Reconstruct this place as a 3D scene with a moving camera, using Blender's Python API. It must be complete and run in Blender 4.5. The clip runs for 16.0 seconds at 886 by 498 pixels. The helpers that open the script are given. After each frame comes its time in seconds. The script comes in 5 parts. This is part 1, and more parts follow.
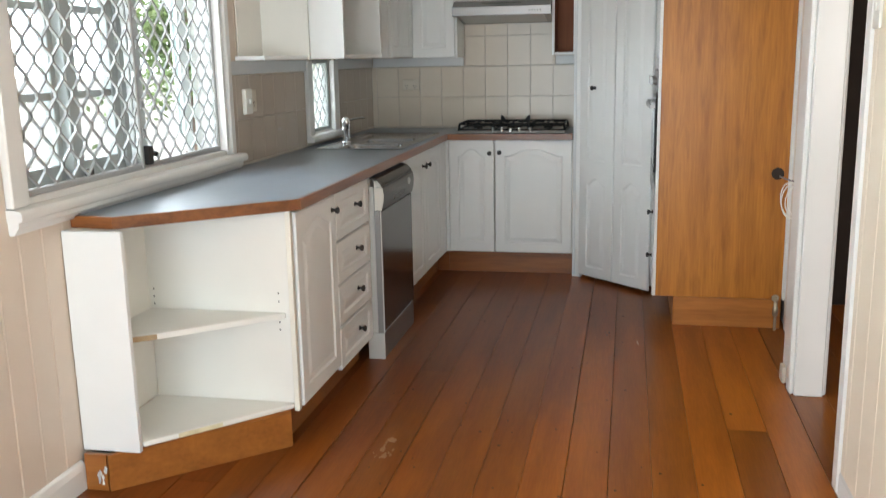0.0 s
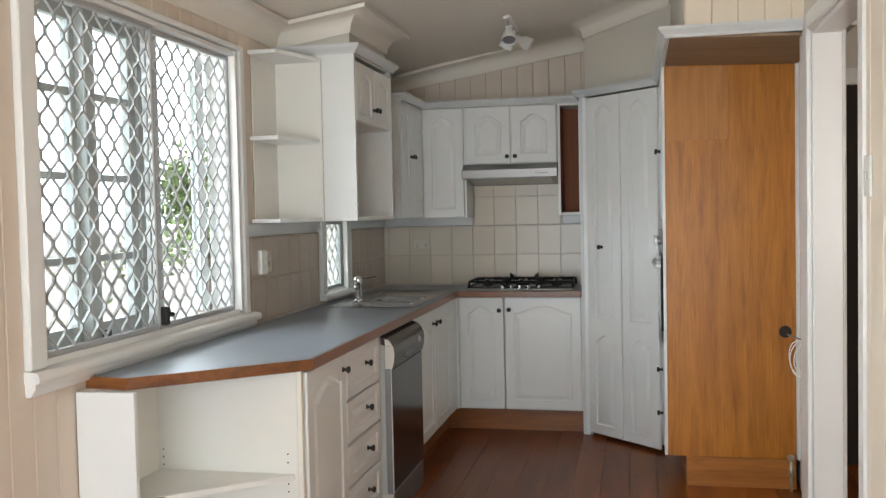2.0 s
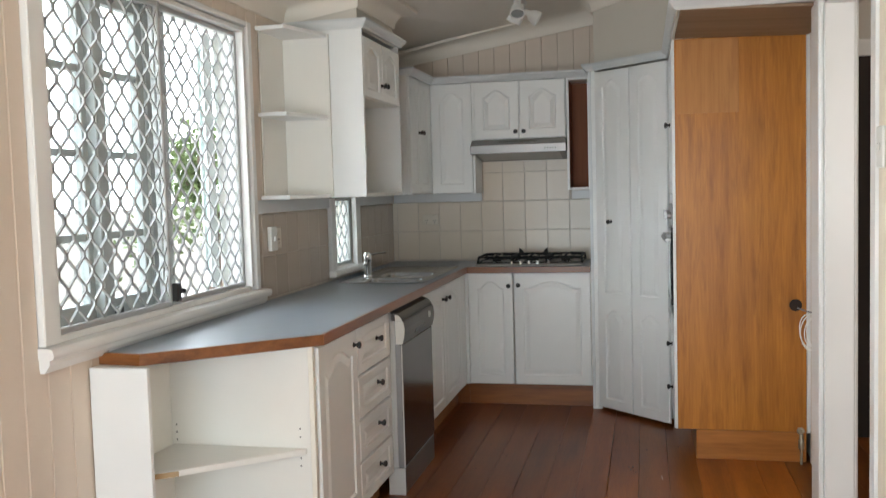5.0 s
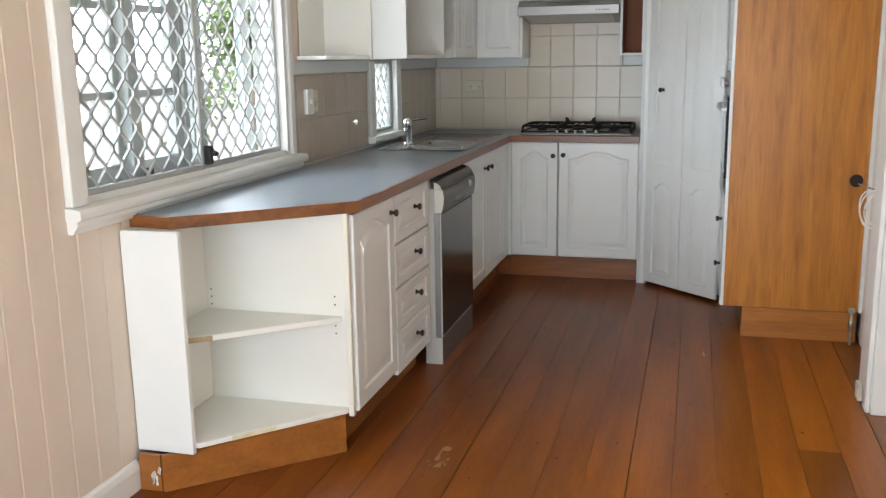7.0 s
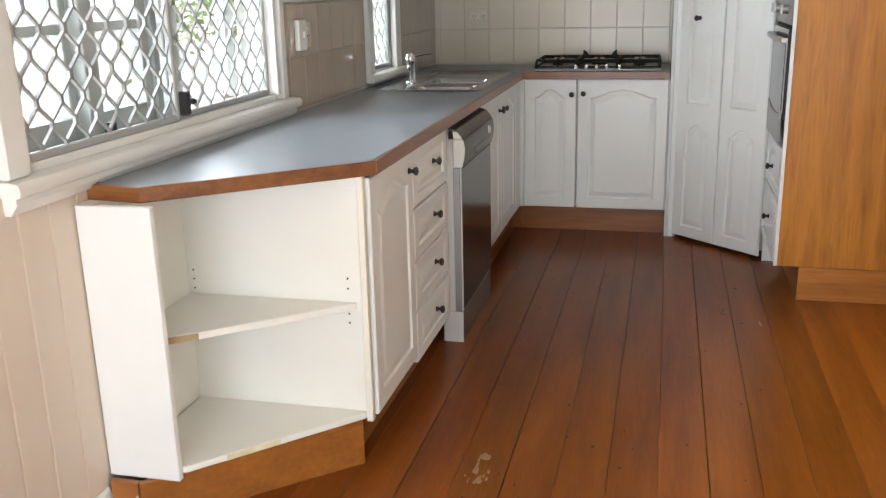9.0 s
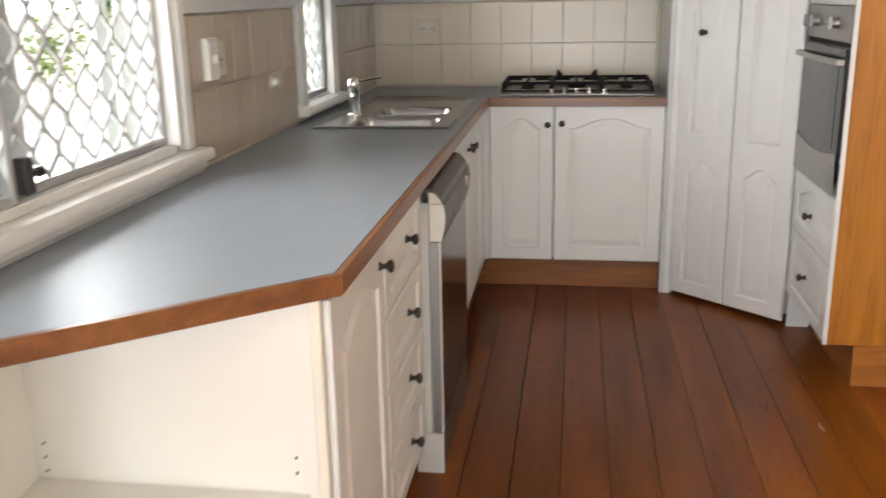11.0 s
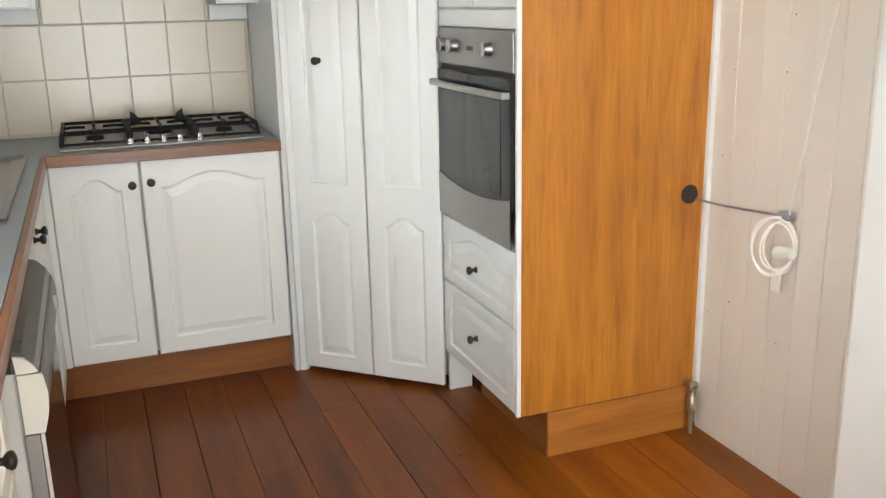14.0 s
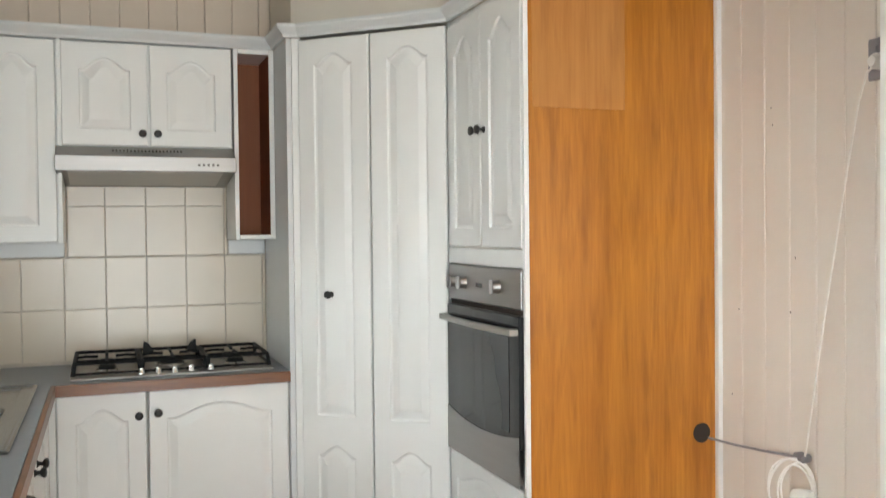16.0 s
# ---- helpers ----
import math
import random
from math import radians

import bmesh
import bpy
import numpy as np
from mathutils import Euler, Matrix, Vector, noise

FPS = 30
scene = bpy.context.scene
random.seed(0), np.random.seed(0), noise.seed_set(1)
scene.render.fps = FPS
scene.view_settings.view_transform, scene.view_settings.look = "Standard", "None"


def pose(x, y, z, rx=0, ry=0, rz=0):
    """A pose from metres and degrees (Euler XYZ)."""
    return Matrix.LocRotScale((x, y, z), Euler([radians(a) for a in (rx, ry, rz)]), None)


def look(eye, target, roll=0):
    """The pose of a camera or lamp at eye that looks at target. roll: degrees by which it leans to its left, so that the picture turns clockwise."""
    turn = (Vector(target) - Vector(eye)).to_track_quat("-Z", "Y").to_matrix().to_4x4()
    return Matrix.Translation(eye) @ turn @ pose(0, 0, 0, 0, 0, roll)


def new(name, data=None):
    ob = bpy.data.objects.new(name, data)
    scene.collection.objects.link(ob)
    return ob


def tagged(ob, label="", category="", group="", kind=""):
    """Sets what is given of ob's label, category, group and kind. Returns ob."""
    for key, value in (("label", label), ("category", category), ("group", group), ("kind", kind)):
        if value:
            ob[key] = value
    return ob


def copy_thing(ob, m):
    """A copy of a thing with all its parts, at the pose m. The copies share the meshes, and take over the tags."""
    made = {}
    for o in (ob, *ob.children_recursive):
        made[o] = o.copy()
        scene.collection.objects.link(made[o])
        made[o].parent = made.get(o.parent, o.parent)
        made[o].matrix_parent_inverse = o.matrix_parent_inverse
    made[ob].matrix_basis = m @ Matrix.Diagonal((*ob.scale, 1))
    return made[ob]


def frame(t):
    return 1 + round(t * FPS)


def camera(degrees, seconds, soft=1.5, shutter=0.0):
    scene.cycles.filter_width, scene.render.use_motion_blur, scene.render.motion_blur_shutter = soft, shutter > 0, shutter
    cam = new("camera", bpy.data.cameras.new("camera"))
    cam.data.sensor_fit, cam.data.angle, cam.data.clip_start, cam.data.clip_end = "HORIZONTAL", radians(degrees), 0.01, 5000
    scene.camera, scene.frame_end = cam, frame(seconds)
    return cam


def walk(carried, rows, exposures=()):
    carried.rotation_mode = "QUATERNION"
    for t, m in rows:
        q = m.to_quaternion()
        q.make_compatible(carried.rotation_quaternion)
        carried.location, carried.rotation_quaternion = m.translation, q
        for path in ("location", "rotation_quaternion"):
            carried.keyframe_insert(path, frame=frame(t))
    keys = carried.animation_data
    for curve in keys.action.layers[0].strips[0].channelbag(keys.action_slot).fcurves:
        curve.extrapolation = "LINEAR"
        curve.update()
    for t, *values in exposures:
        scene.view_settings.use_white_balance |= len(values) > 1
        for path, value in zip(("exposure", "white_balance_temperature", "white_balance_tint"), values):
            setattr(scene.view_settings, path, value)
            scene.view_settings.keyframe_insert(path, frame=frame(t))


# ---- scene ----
cam = camera(52, 16.0, soft=1.2, shutter=0.5)
PATH = [
    (0, (1.71, -2.958, 1.373), (1.318, -1.041, 0.96), -1.1),
    (0.5, (1.699, -2.969, 1.391), (1.297, -1.037, 1.065), -1.0),
    (1, (1.706, -2.984, 1.398), (1.292, -1.043, 1.156), -1.1),
    (1.5, (1.72, -3.004, 1.407), (1.304, -1.054, 1.248), -1.2),
    (2, (1.725, -3.011, 1.409), (1.308, -1.057, 1.328), -1.2),
    (2.5, (1.724, -3.018, 1.416), (1.307, -1.062, 1.398), -1.1),
    (3, (1.728, -3.031, 1.418), (1.312, -1.075, 1.463), -1.1),
    (5.5, (1.715, -2.995, 1.391), (1.27, -1.059, 1.158), -1.7),
    (6, (1.713, -2.965, 1.379), (1.257, -1.049, 1.031), -1.8),
    (6.5, (1.709, -2.94, 1.371), (1.245, -1.039, 0.959), -1.7),
    (7, (1.702, -2.877, 1.373), (1.177, -0.992, 0.963), -0.9),
    (7.5, (1.684, -2.808, 1.367), (1.139, -0.935, 0.927), 0.0),
    (8, (1.587, -2.687, 1.348), (1.065, -0.818, 0.861), 0.0),
    (10.5, (1.076, -1.654, 1.354), (0.703, 0.222, 0.771), -2.4),
    (11, (0.986, -1.413, 1.35), (0.704, 0.492, 0.81), -1.1),
    (11.5, (0.886, -1.194, 1.348), (0.953, 0.732, 0.814), -0.7),
    (12, (0.819, -1.006, 1.379), (1.255, 0.872, 0.848), -2.6),
    (12.5, (0.789, -0.834, 1.358), (1.347, 1.008, 0.813), -1.7),
    (13, (0.802, -0.684, 1.366), (1.414, 1.135, 0.804), -1.8),
    (13.5, (0.779, -0.601, 1.377), (1.433, 1.207, 0.828), -1.5),
    (14, (0.763, -0.568, 1.377), (1.45, 1.233, 0.845), -1.2),
    (14.5, (0.753, -0.57, 1.398), (1.467, 1.247, 0.96), -0.5),
    (15, (0.733, -0.579, 1.415), (1.459, 1.259, 1.109), -0.0),
    (15.5, (0.758, -0.578, 1.393), (1.461, 1.288, 1.231), -0.3),
    (16, (0.762, -0.58, 1.403), (1.461, 1.293, 1.361), -0.6),
]
EXPO = [(0, 0.20, 6280, 10), (1.5, -0.03, 6350, 11), (3.2, -0.12, 6420, 11), (5.5, 0.00, 6300, 11), (7, 0.20, 6230, 11), (8.2, 0.29, 6270, 12), (10.5, 0.33, 6900, 15), (11, 0.40, 6950, 16),
        (11.5, 0.58, 7600, 19), (12.0, 0.80, 6900, 13), (12.5, 0.84, 6700, 11), (14.5, 0.79, 6600, 10), (16, 0.64, 6600, 10)]
walk(cam, [(t, look(eye, target, roll)) for t, eye, target, roll in PATH], EXPO)



# world and lights
world = bpy.data.worlds.new("sky")
scene.world = world
world.use_nodes = True
wn = world.node_tree
sky = wn.nodes.new("ShaderNodeTexSky")
sky.sky_type, sky.sun_disc = "NISHITA", False
sky.sun_elevation, sky.sun_rotation = radians(58), radians(60)
sky.air_density, sky.dust_density = 1.0, 2.0
wn.links.new(sky.outputs[0], wn.nodes["Background"].inputs[0])
wn.nodes["Background"].inputs[1].default_value = 0.15


def lamp(name, kind, m, energy, colour, **kw):
    data = bpy.data.lights.new(name, kind)
    data.energy, data.color = energy, colour
    for k, v in kw.items():
        if k == "angle":
            data.angle = v
        if k == "size":
            data.shape, data.size, data.size_y = "RECTANGLE", v[0], v[1]
    ob = new(name, data)
    ob.matrix_world = m
    return ob


lamp("sun", "SUN", look((20, -10, 32), (0, 0, 0)), 5.0, (1, 0.95, 0.88), angle=radians(0.5))
# daylight through the openings behind the camera and in the hall
lamp("rear_door_daylight", "AREA", look((0.95, -3.86, 1.05), (0.6, -1.2, 0.85)), 64, (0.83, 0.94, 1.0), size=(1.9, 1.9))
lamp("hall_window_daylight", "AREA", look((3.35, -3.70, 1.5), (3.35, 0, 1.3)), 36, (1.0, 0.95, 0.88), size=(1.1, 1.3))


# materials
def mat(name, colour, rough=0.5, metal=0.0, var=0.06, scale=6.0, bump=0.0, bscale=60.0, spec=0.5, stretch=(1, 1, 1), per_object=0.0, coat=0.0):
    """Plain surface with two scales of colour variation and a fine relief."""
    m = bpy.data.materials.new(name)
    m.use_nodes = True
    t = m.node_tree
    b = t.nodes["Principled BSDF"]
    co = t.nodes.new("ShaderNodeTexCoord")
    mp = t.nodes.new("ShaderNodeMapping")
    mp.inputs["Scale"].default_value = stretch
    t.links.new(co.outputs["Object"], mp.inputs[0])
    n1 = t.nodes.new("ShaderNodeTexNoise")
    n1.inputs["Scale"].default_value, n1.inputs["Detail"].default_value = scale, 6
    n2 = t.nodes.new("ShaderNodeTexNoise")
    n2.inputs["Scale"].default_value, n2.inputs["Detail"].default_value = scale * 0.2, 2
    t.links.new(mp.outputs[0], n1.inputs[0])
    t.links.new(mp.outputs[0], n2.inputs[0])
    mix = t.nodes.new("ShaderNodeMath")
    mix.operation = "ADD"
    t.links.new(n1.outputs[0], mix.inputs[0])
    t.links.new(n2.outputs[0], mix.inputs[1])
    ramp = t.nodes.new("ShaderNodeMapRange")
    ramp.inputs["From Min"].default_value, ramp.inputs["From Max"].default_value = 0.6, 1.4
    ramp.inputs["To Min"].default_value, ramp.inputs["To Max"].default_value = 1 - var, 1 + var
    t.links.new(mix.outputs[0], ramp.inputs[0])
    val = ramp.outputs[0]
    if per_object:
        oi = t.nodes.new("ShaderNodeObjectInfo")
        r2 = t.nodes.new("ShaderNodeMapRange")
        r2.inputs["To Min"].default_value, r2.inputs["To Max"].default_value = 1 - per_object, 1 + per_object
        t.links.new(oi.outputs["Random"], r2.inputs[0])
        mu = t.nodes.new("ShaderNodeMath")
        mu.operation = "MULTIPLY"
        t.links.new(val, mu.inputs[0])
        t.links.new(r2.outputs[0], mu.inputs[1])
        val = mu.outputs[0]
    hsv = t.nodes.new("ShaderNodeHueSaturation")
    hsv.inputs["Color"].default_value = (*colour, 1)
    t.links.new(val, hsv.inputs["Value"])
    t.links.new(hsv.outputs[0], b.inputs["Base Color"])
    b.inputs["Metallic"].default_value = metal
    b.inputs["Specular IOR Level"].default_value = spec
    b.inputs["Coat Weight"].default_value = coat
    b.inputs["Roughness"].default_value = rough
    if bump:
        n3 = t.nodes.new("ShaderNodeTexNoise")
        n3.inputs["Scale"].default_value, n3.inputs["Detail"].default_value = bscale, 4
        t.links.new(mp.outputs[0], n3.inputs[0])
        bp = t.nodes.new("ShaderNodeBump")
        bp.inputs["Strength"].default_value, bp.inputs["Distance"].default_value = bump, 0.004
        t.links.new(n3.outputs[0], bp.inputs["Height"])
        t.links.new(bp.outputs[0], b.inputs["Normal"])
    return m


def wood(name, dark, light, axis, rough=0.3, grain=14.0, per_object=0.15, knots=0.0, coat=0.0, stain=0.0, streak=0.0):
    """Timber with the grain along one axis (0, 1, 2), shifted from piece to piece."""
    m = bpy.data.materials.new(name)
    m.use_nodes = True
    t = m.node_tree
    L = t.links.new
    b = t.nodes["Principled BSDF"]
    co = t.nodes.new("ShaderNodeTexCoord")
    oi = t.nodes.new("ShaderNodeObjectInfo")
    sh = t.nodes.new("ShaderNodeVectorMath")
    sh.operation = "MULTIPLY_ADD"
    L(oi.outputs["Random"], sh.inputs[0])
    sh.inputs[1].default_value = (17.0, 23.0, 31.0)
    L(co.outputs["Object"], sh.inputs[2])
    mp = t.nodes.new("ShaderNodeMapping")
    sc = [1.0, 1.0, 1.0]
    sc[axis] = 0.07
    mp.inputs["Scale"].default_value = sc
    L(sh.outputs[0], mp.inputs[0])
    n = t.nodes.new("ShaderNodeTexNoise")
    n.inputs["Scale"].default_value, n.inputs["Detail"].default_value, n.inputs["Distortion"].default_value = grain, 8, 0.6
    n.inputs["Roughness"].default_value = 0.62
    L(mp.outputs[0], n.inputs[0])
    f = t.nodes.new("ShaderNodeTexNoise")
    f.inputs["Scale"].default_value, f.inputs["Detail"].default_value = grain * 9, 3
    L(mp.outputs[0], f.inputs[0])
    mixf = t.nodes.new("ShaderNodeMath")
    mixf.operation = "MULTIPLY_ADD"
    mixf.inputs[1].default_value = 0.36
    L(f.outputs[0], mixf.inputs[0])
    L(n.outputs[0], mixf.inputs[2])
    ramp = t.nodes.new("ShaderNodeValToRGB")
    ramp.color_ramp.elements[0].position, ramp.color_ramp.elements[0].color = 0.46, (*dark, 1)
    ramp.color_ramp.elements[1].position, ramp.color_ramp.elements[1].color = 0.86, (*light, 1)
    L(mixf.outputs[0], ramp.inputs[0])
    hsv = t.nodes.new("ShaderNodeHueSaturation")
    L(ramp.outputs[0], hsv.inputs["Color"])
    r2 = t.nodes.new("ShaderNodeMapRange")
    r2.inputs["To Min"].default_value, r2.inputs["To Max"].default_value = 1 - per_object, 1 + per_object
    L(oi.outputs["Random"], r2.inputs[0])
    L(r2.outputs[0], hsv.inputs["Value"])
    col = hsv.outputs[0]
    if knots:
        v = t.nodes.new("ShaderNodeTexVoronoi")
        v.inputs["Scale"].default_value = 3.2
        kp = t.nodes.new("ShaderNodeMapping")
        ks = [1.6, 1.6, 1.6]
        ks[axis] = 0.8
        kp.inputs["Scale"].default_value = ks
        L(sh.outputs[0], kp.inputs[0])
        L(kp.outputs[0], v.inputs[0])
        kr = t.nodes.new("ShaderNodeMapRange")
        kr.inputs["From Min"].default_value, kr.inputs["From Max"].default_value = 0.03, 0.075
        kr.inputs["To Min"].default_value, kr.inputs["To Max"].default_value = knots, 0.0
        L(v.outputs["Distance"], kr.inputs[0])
        mx = t.nodes.new("ShaderNodeMixRGB")
        mx.inputs[2].default_value = (0.035, 0.014, 0.008, 1)
        L(kr.outputs[0], mx.inputs[0])
        L(col, mx.inputs[1])
        col = mx.outputs[0]
    if streak:
        s = t.nodes.new("ShaderNodeTexNoise")
        s.inputs["Scale"].default_value, s.inputs["Detail"].default_value = 30, 4
        smp = t.nodes.new("ShaderNodeMapping")
        ss = [1.0, 1.0, 1.0]
        ss[axis] = 0.13
        smp.inputs["Scale"].default_value = ss
        L(sh.outputs[0], smp.inputs[0])
        L(smp.outputs[0], s.inputs[0])
        sr = t.nodes.new("ShaderNodeMapRange")
        sr.inputs["From Min"].default_value, sr.inputs["From Max"].default_value = 0.52, 0.72
        sr.inputs["To Max"].default_value = streak
        L(s.outputs[0], sr.inputs[0])
        mx = t.nodes.new("ShaderNodeMixRGB")
        mx.inputs[2].default_value = (dark[0] * 0.6, dark[1] * 0.5, dark[2] * 0.5, 1)
        L(sr.outputs[0], mx.inputs[0])
        L(col, mx.inputs[1])
        col = mx.outputs[0]
    if stain:
        s = t.nodes.new("ShaderNodeTexNoise")
        s.inputs["Scale"].default_value, s.inputs["Detail"].default_value = 1.7, 5
        geo = t.nodes.new("ShaderNodeNewGeometry")
        L(geo.outputs["Position"], s.inputs[0])
        sr = t.nodes.new("ShaderNodeMapRange")
        sr.inputs["From Min"].default_value, sr.inputs["From Max"].default_value = 0.5, 0.72
        sr.inputs["To Max"].default_value = stain
        L(s.outputs[0], sr.inputs[0])
        mx = t.nodes.new("ShaderNodeMixRGB")
        mx.inputs[2].default_value = (dark[0] * 0.5, dark[1] * 0.45, dark[2] * 0.5, 1)
        L(sr.outputs[0], mx.inputs[0])
        L(col, mx.inputs[1])
        col = mx.outputs[0]
    L(col, b.inputs["Base Color"])
    b.inputs["Roughness"].default_value = rough
    b.inputs["Coat Weight"].default_value = coat
    bp = t.nodes.new("ShaderNodeBump")
    bp.inputs["Strength"].default_value, bp.inputs["Distance"].default_value = 0.12, 0.002
    L(mixf.outputs[0], bp.inputs["Height"])
    L(bp.outputs[0], b.inputs["Normal"])
    return m


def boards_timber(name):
    """Old honey-coloured softwood boards; shade along the kitchen units is painted in as red blotches."""
    m = bpy.data.materials.new(name)
    m.use_nodes = True
    t = m.node_tree
    L = t.links.new
    b = t.nodes["Principled BSDF"]

    def node(kind, **kw):
        n = t.nodes.new(kind)
        for k, v in kw.items():
            n.inputs[k].default_value = v
        return n

    def calc(op, a, c, d=None):
        n = t.nodes.new("ShaderNodeMath")
        n.operation = op
        for k, v in enumerate((a, c, d)):
            if v is None:
                continue
            if isinstance(v, (int, float)):
                n.inputs[k].default_value = v
            else:
                L(v, n.inputs[k])
        return n.outputs[0]

    def span(v, lo, hi, to_lo=0.0, to_hi=1.0):
        n = node("ShaderNodeMapRange", **{"From Min": lo, "From Max": hi, "To Min": to_lo, "To Max": to_hi})
        n.interpolation_type = "SMOOTHSTEP"
        L(v, n.inputs[0])
        return n.outputs[0]

    def blend(f, c1, c2):
        n = t.nodes.new("ShaderNodeMixRGB")
        L(f, n.inputs[0])
        for k, c in ((1, c1), (2, c2)):
            if isinstance(c, tuple):
                n.inputs[k].default_value = (*c, 1)
            else:
                L(c, n.inputs[k])
        return n.outputs[0]

    oi, co, geo = t.nodes.new("ShaderNodeObjectInfo"), t.nodes.new("ShaderNodeTexCoord"), t.nodes.new("ShaderNodeNewGeometry")
    sh = t.nodes.new("ShaderNodeVectorMath")
    sh.operation = "MULTIPLY_ADD"
    L(oi.outputs["Random"], sh.inputs[0])
    sh.inputs[1].default_value = (17.0, 23.0, 31.0)
    L(co.outputs["Object"], sh.inputs[2])
    mp = node("ShaderNodeMapping", Scale=(1.0, 0.08, 1.0))
    L(sh.outputs[0], mp.inputs[0])
    grain = node("ShaderNodeTexNoise", Scale=9.0, Detail=7.0, Roughness=0.6, Distortion=0.15)
    fine = node("ShaderNodeTexNoise", Scale=150.0, Detail=3.0)
    L(mp.outputs[0], grain.inputs[0])
    L(mp.outputs[0], fine.inputs[0])
    g = calc("MULTIPLY_ADD", fine.outputs[0], 0.3, grain.outputs[0])
    gf = span(g, 0.38, 0.95)
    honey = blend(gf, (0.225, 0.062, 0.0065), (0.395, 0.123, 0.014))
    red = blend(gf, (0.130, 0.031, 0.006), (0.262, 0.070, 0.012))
    # how much painted shade: more towards the units, varied by board and noise
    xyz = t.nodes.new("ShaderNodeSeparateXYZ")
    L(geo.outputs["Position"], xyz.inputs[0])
    shade_noise = node("ShaderNodeTexNoise", Scale=7.0, Detail=2.0, Roughness=0.4)
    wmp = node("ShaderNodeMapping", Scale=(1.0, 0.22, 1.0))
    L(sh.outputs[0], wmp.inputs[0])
    L(wmp.outputs[0], shade_noise.inputs[0])
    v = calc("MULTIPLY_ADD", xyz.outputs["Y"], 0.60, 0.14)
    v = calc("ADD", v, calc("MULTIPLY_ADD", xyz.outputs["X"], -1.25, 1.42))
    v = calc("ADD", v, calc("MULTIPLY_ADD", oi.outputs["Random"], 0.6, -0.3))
    v = calc("ADD", v, calc("MULTIPLY_ADD", shade_noise.outputs[0], 1.6, -0.8))
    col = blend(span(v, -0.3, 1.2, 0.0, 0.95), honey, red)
    hsv = t.nodes.new("ShaderNodeHueSaturation")
    L(span(oi.outputs["Random"], 0.0, 1.0, 0.80, 1.18), hsv.inputs["Value"])
    L(col, hsv.inputs["Color"])
    L(hsv.outputs[0], b.inputs["Base Color"])
    b.inputs["Roughness"].default_value = 0.30
    b.inputs["Specular IOR Level"].default_value = 0.24
    bp = node("ShaderNodeBump", Strength=0.03, Distance=0.002)
    L(g, bp.inputs["Height"])
    L(bp.outputs[0], b.inputs["Normal"])
    return m


CAB = mat("cabinet_paint", (0.86, 0.865, 0.845), 0.33, var=0.018, scale=9, bump=0.06, bscale=35)
CARC = mat("white_melamine", (0.85, 0.83, 0.77), 0.42, var=0.03, scale=5)
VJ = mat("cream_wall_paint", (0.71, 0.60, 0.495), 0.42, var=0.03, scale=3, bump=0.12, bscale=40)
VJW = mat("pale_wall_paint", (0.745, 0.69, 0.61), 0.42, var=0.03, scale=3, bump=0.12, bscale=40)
# lighter VJ for right wall and bulkhead; their stronger light is in the colour
VJR = mat("cream_wall_paint_lit", (0.83, 0.725, 0.585), 0.45, var=0.02, scale=3)
PLASTER = mat("plain_wall_paint", (0.67, 0.62, 0.54), 0.55, var=0.03, scale=2.5, bump=0.08, bscale=80)
CEIL = mat("ceiling_paint", (0.85, 0.795, 0.705), 0.6, var=0.03, scale=1.5, bump=0.05, bscale=120)
TRIM = mat("gloss_trim_paint", (0.80, 0.79, 0.76), 0.3, var=0.012, scale=7, bump=0.03, bscale=30)
GREYTRIM = mat("cornice_paint", (0.72, 0.735, 0.73), 0.33, var=0.03, scale=7, bump=0.08, bscale=30)
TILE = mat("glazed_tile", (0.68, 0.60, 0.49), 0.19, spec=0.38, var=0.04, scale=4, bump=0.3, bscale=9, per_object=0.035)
# same tile as TILE, darkened; the window wall's shade is in the colour
TILEL = mat("glazed_tile_shaded", (0.53, 0.455, 0.38), 0.09, var=0.04, scale=4, bump=0.05, bscale=6, per_object=0.03)
GROUT = mat("grout", (0.56, 0.50, 0.43), 0.8, var=0.15, scale=20)
BENCH = mat("grey_laminate", (0.27, 0.305, 0.345), 0.37, var=0.06, scale=9)
EDGE = wood("timber_edging", (0.12, 0.036, 0.010), (0.255, 0.090, 0.023), 0, 0.28, 16)
EDGEY = wood("timber_edging_long", (0.12, 0.036, 0.010), (0.255, 0.090, 0.023), 1, 0.28, 16)
PINE = wood("pine_veneer", (0.38, 0.130, 0.014), (0.57, 0.225, 0.030), 2, 0.33, 12, 0.02, streak=0.5, stain=0.22)
PATCH = wood("pale_ply", (0.42, 0.165, 0.032), (0.56, 0.25, 0.062), 2, 0.5, 9, 0.05, streak=0.35)
DULLPLY = wood("dull_board", (0.24, 0.155, 0.09), (0.35, 0.24, 0.15), 0, 0.6, 9, 0.05)
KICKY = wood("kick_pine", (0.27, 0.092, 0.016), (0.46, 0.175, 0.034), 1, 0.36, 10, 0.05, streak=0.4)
# kickboard timber darkened: shade under the units is put into the colour
KICK = wood("kick_timber_shaded", (0.155, 0.050, 0.011), (0.34, 0.116, 0.023), 0, 0.35, 10, 0.1)
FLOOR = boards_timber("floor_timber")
GAP = mat("floor_gap", (0.02, 0.012, 0.008), 0.9)
# same timber without that painted shade, for the end shelf
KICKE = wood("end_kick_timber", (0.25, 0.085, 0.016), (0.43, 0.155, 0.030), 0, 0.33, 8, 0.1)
BROWN = wood("brown_melamine", (0.19, 0.05, 0.012), (0.27, 0.078, 0.019), 2, 0.6, 9)
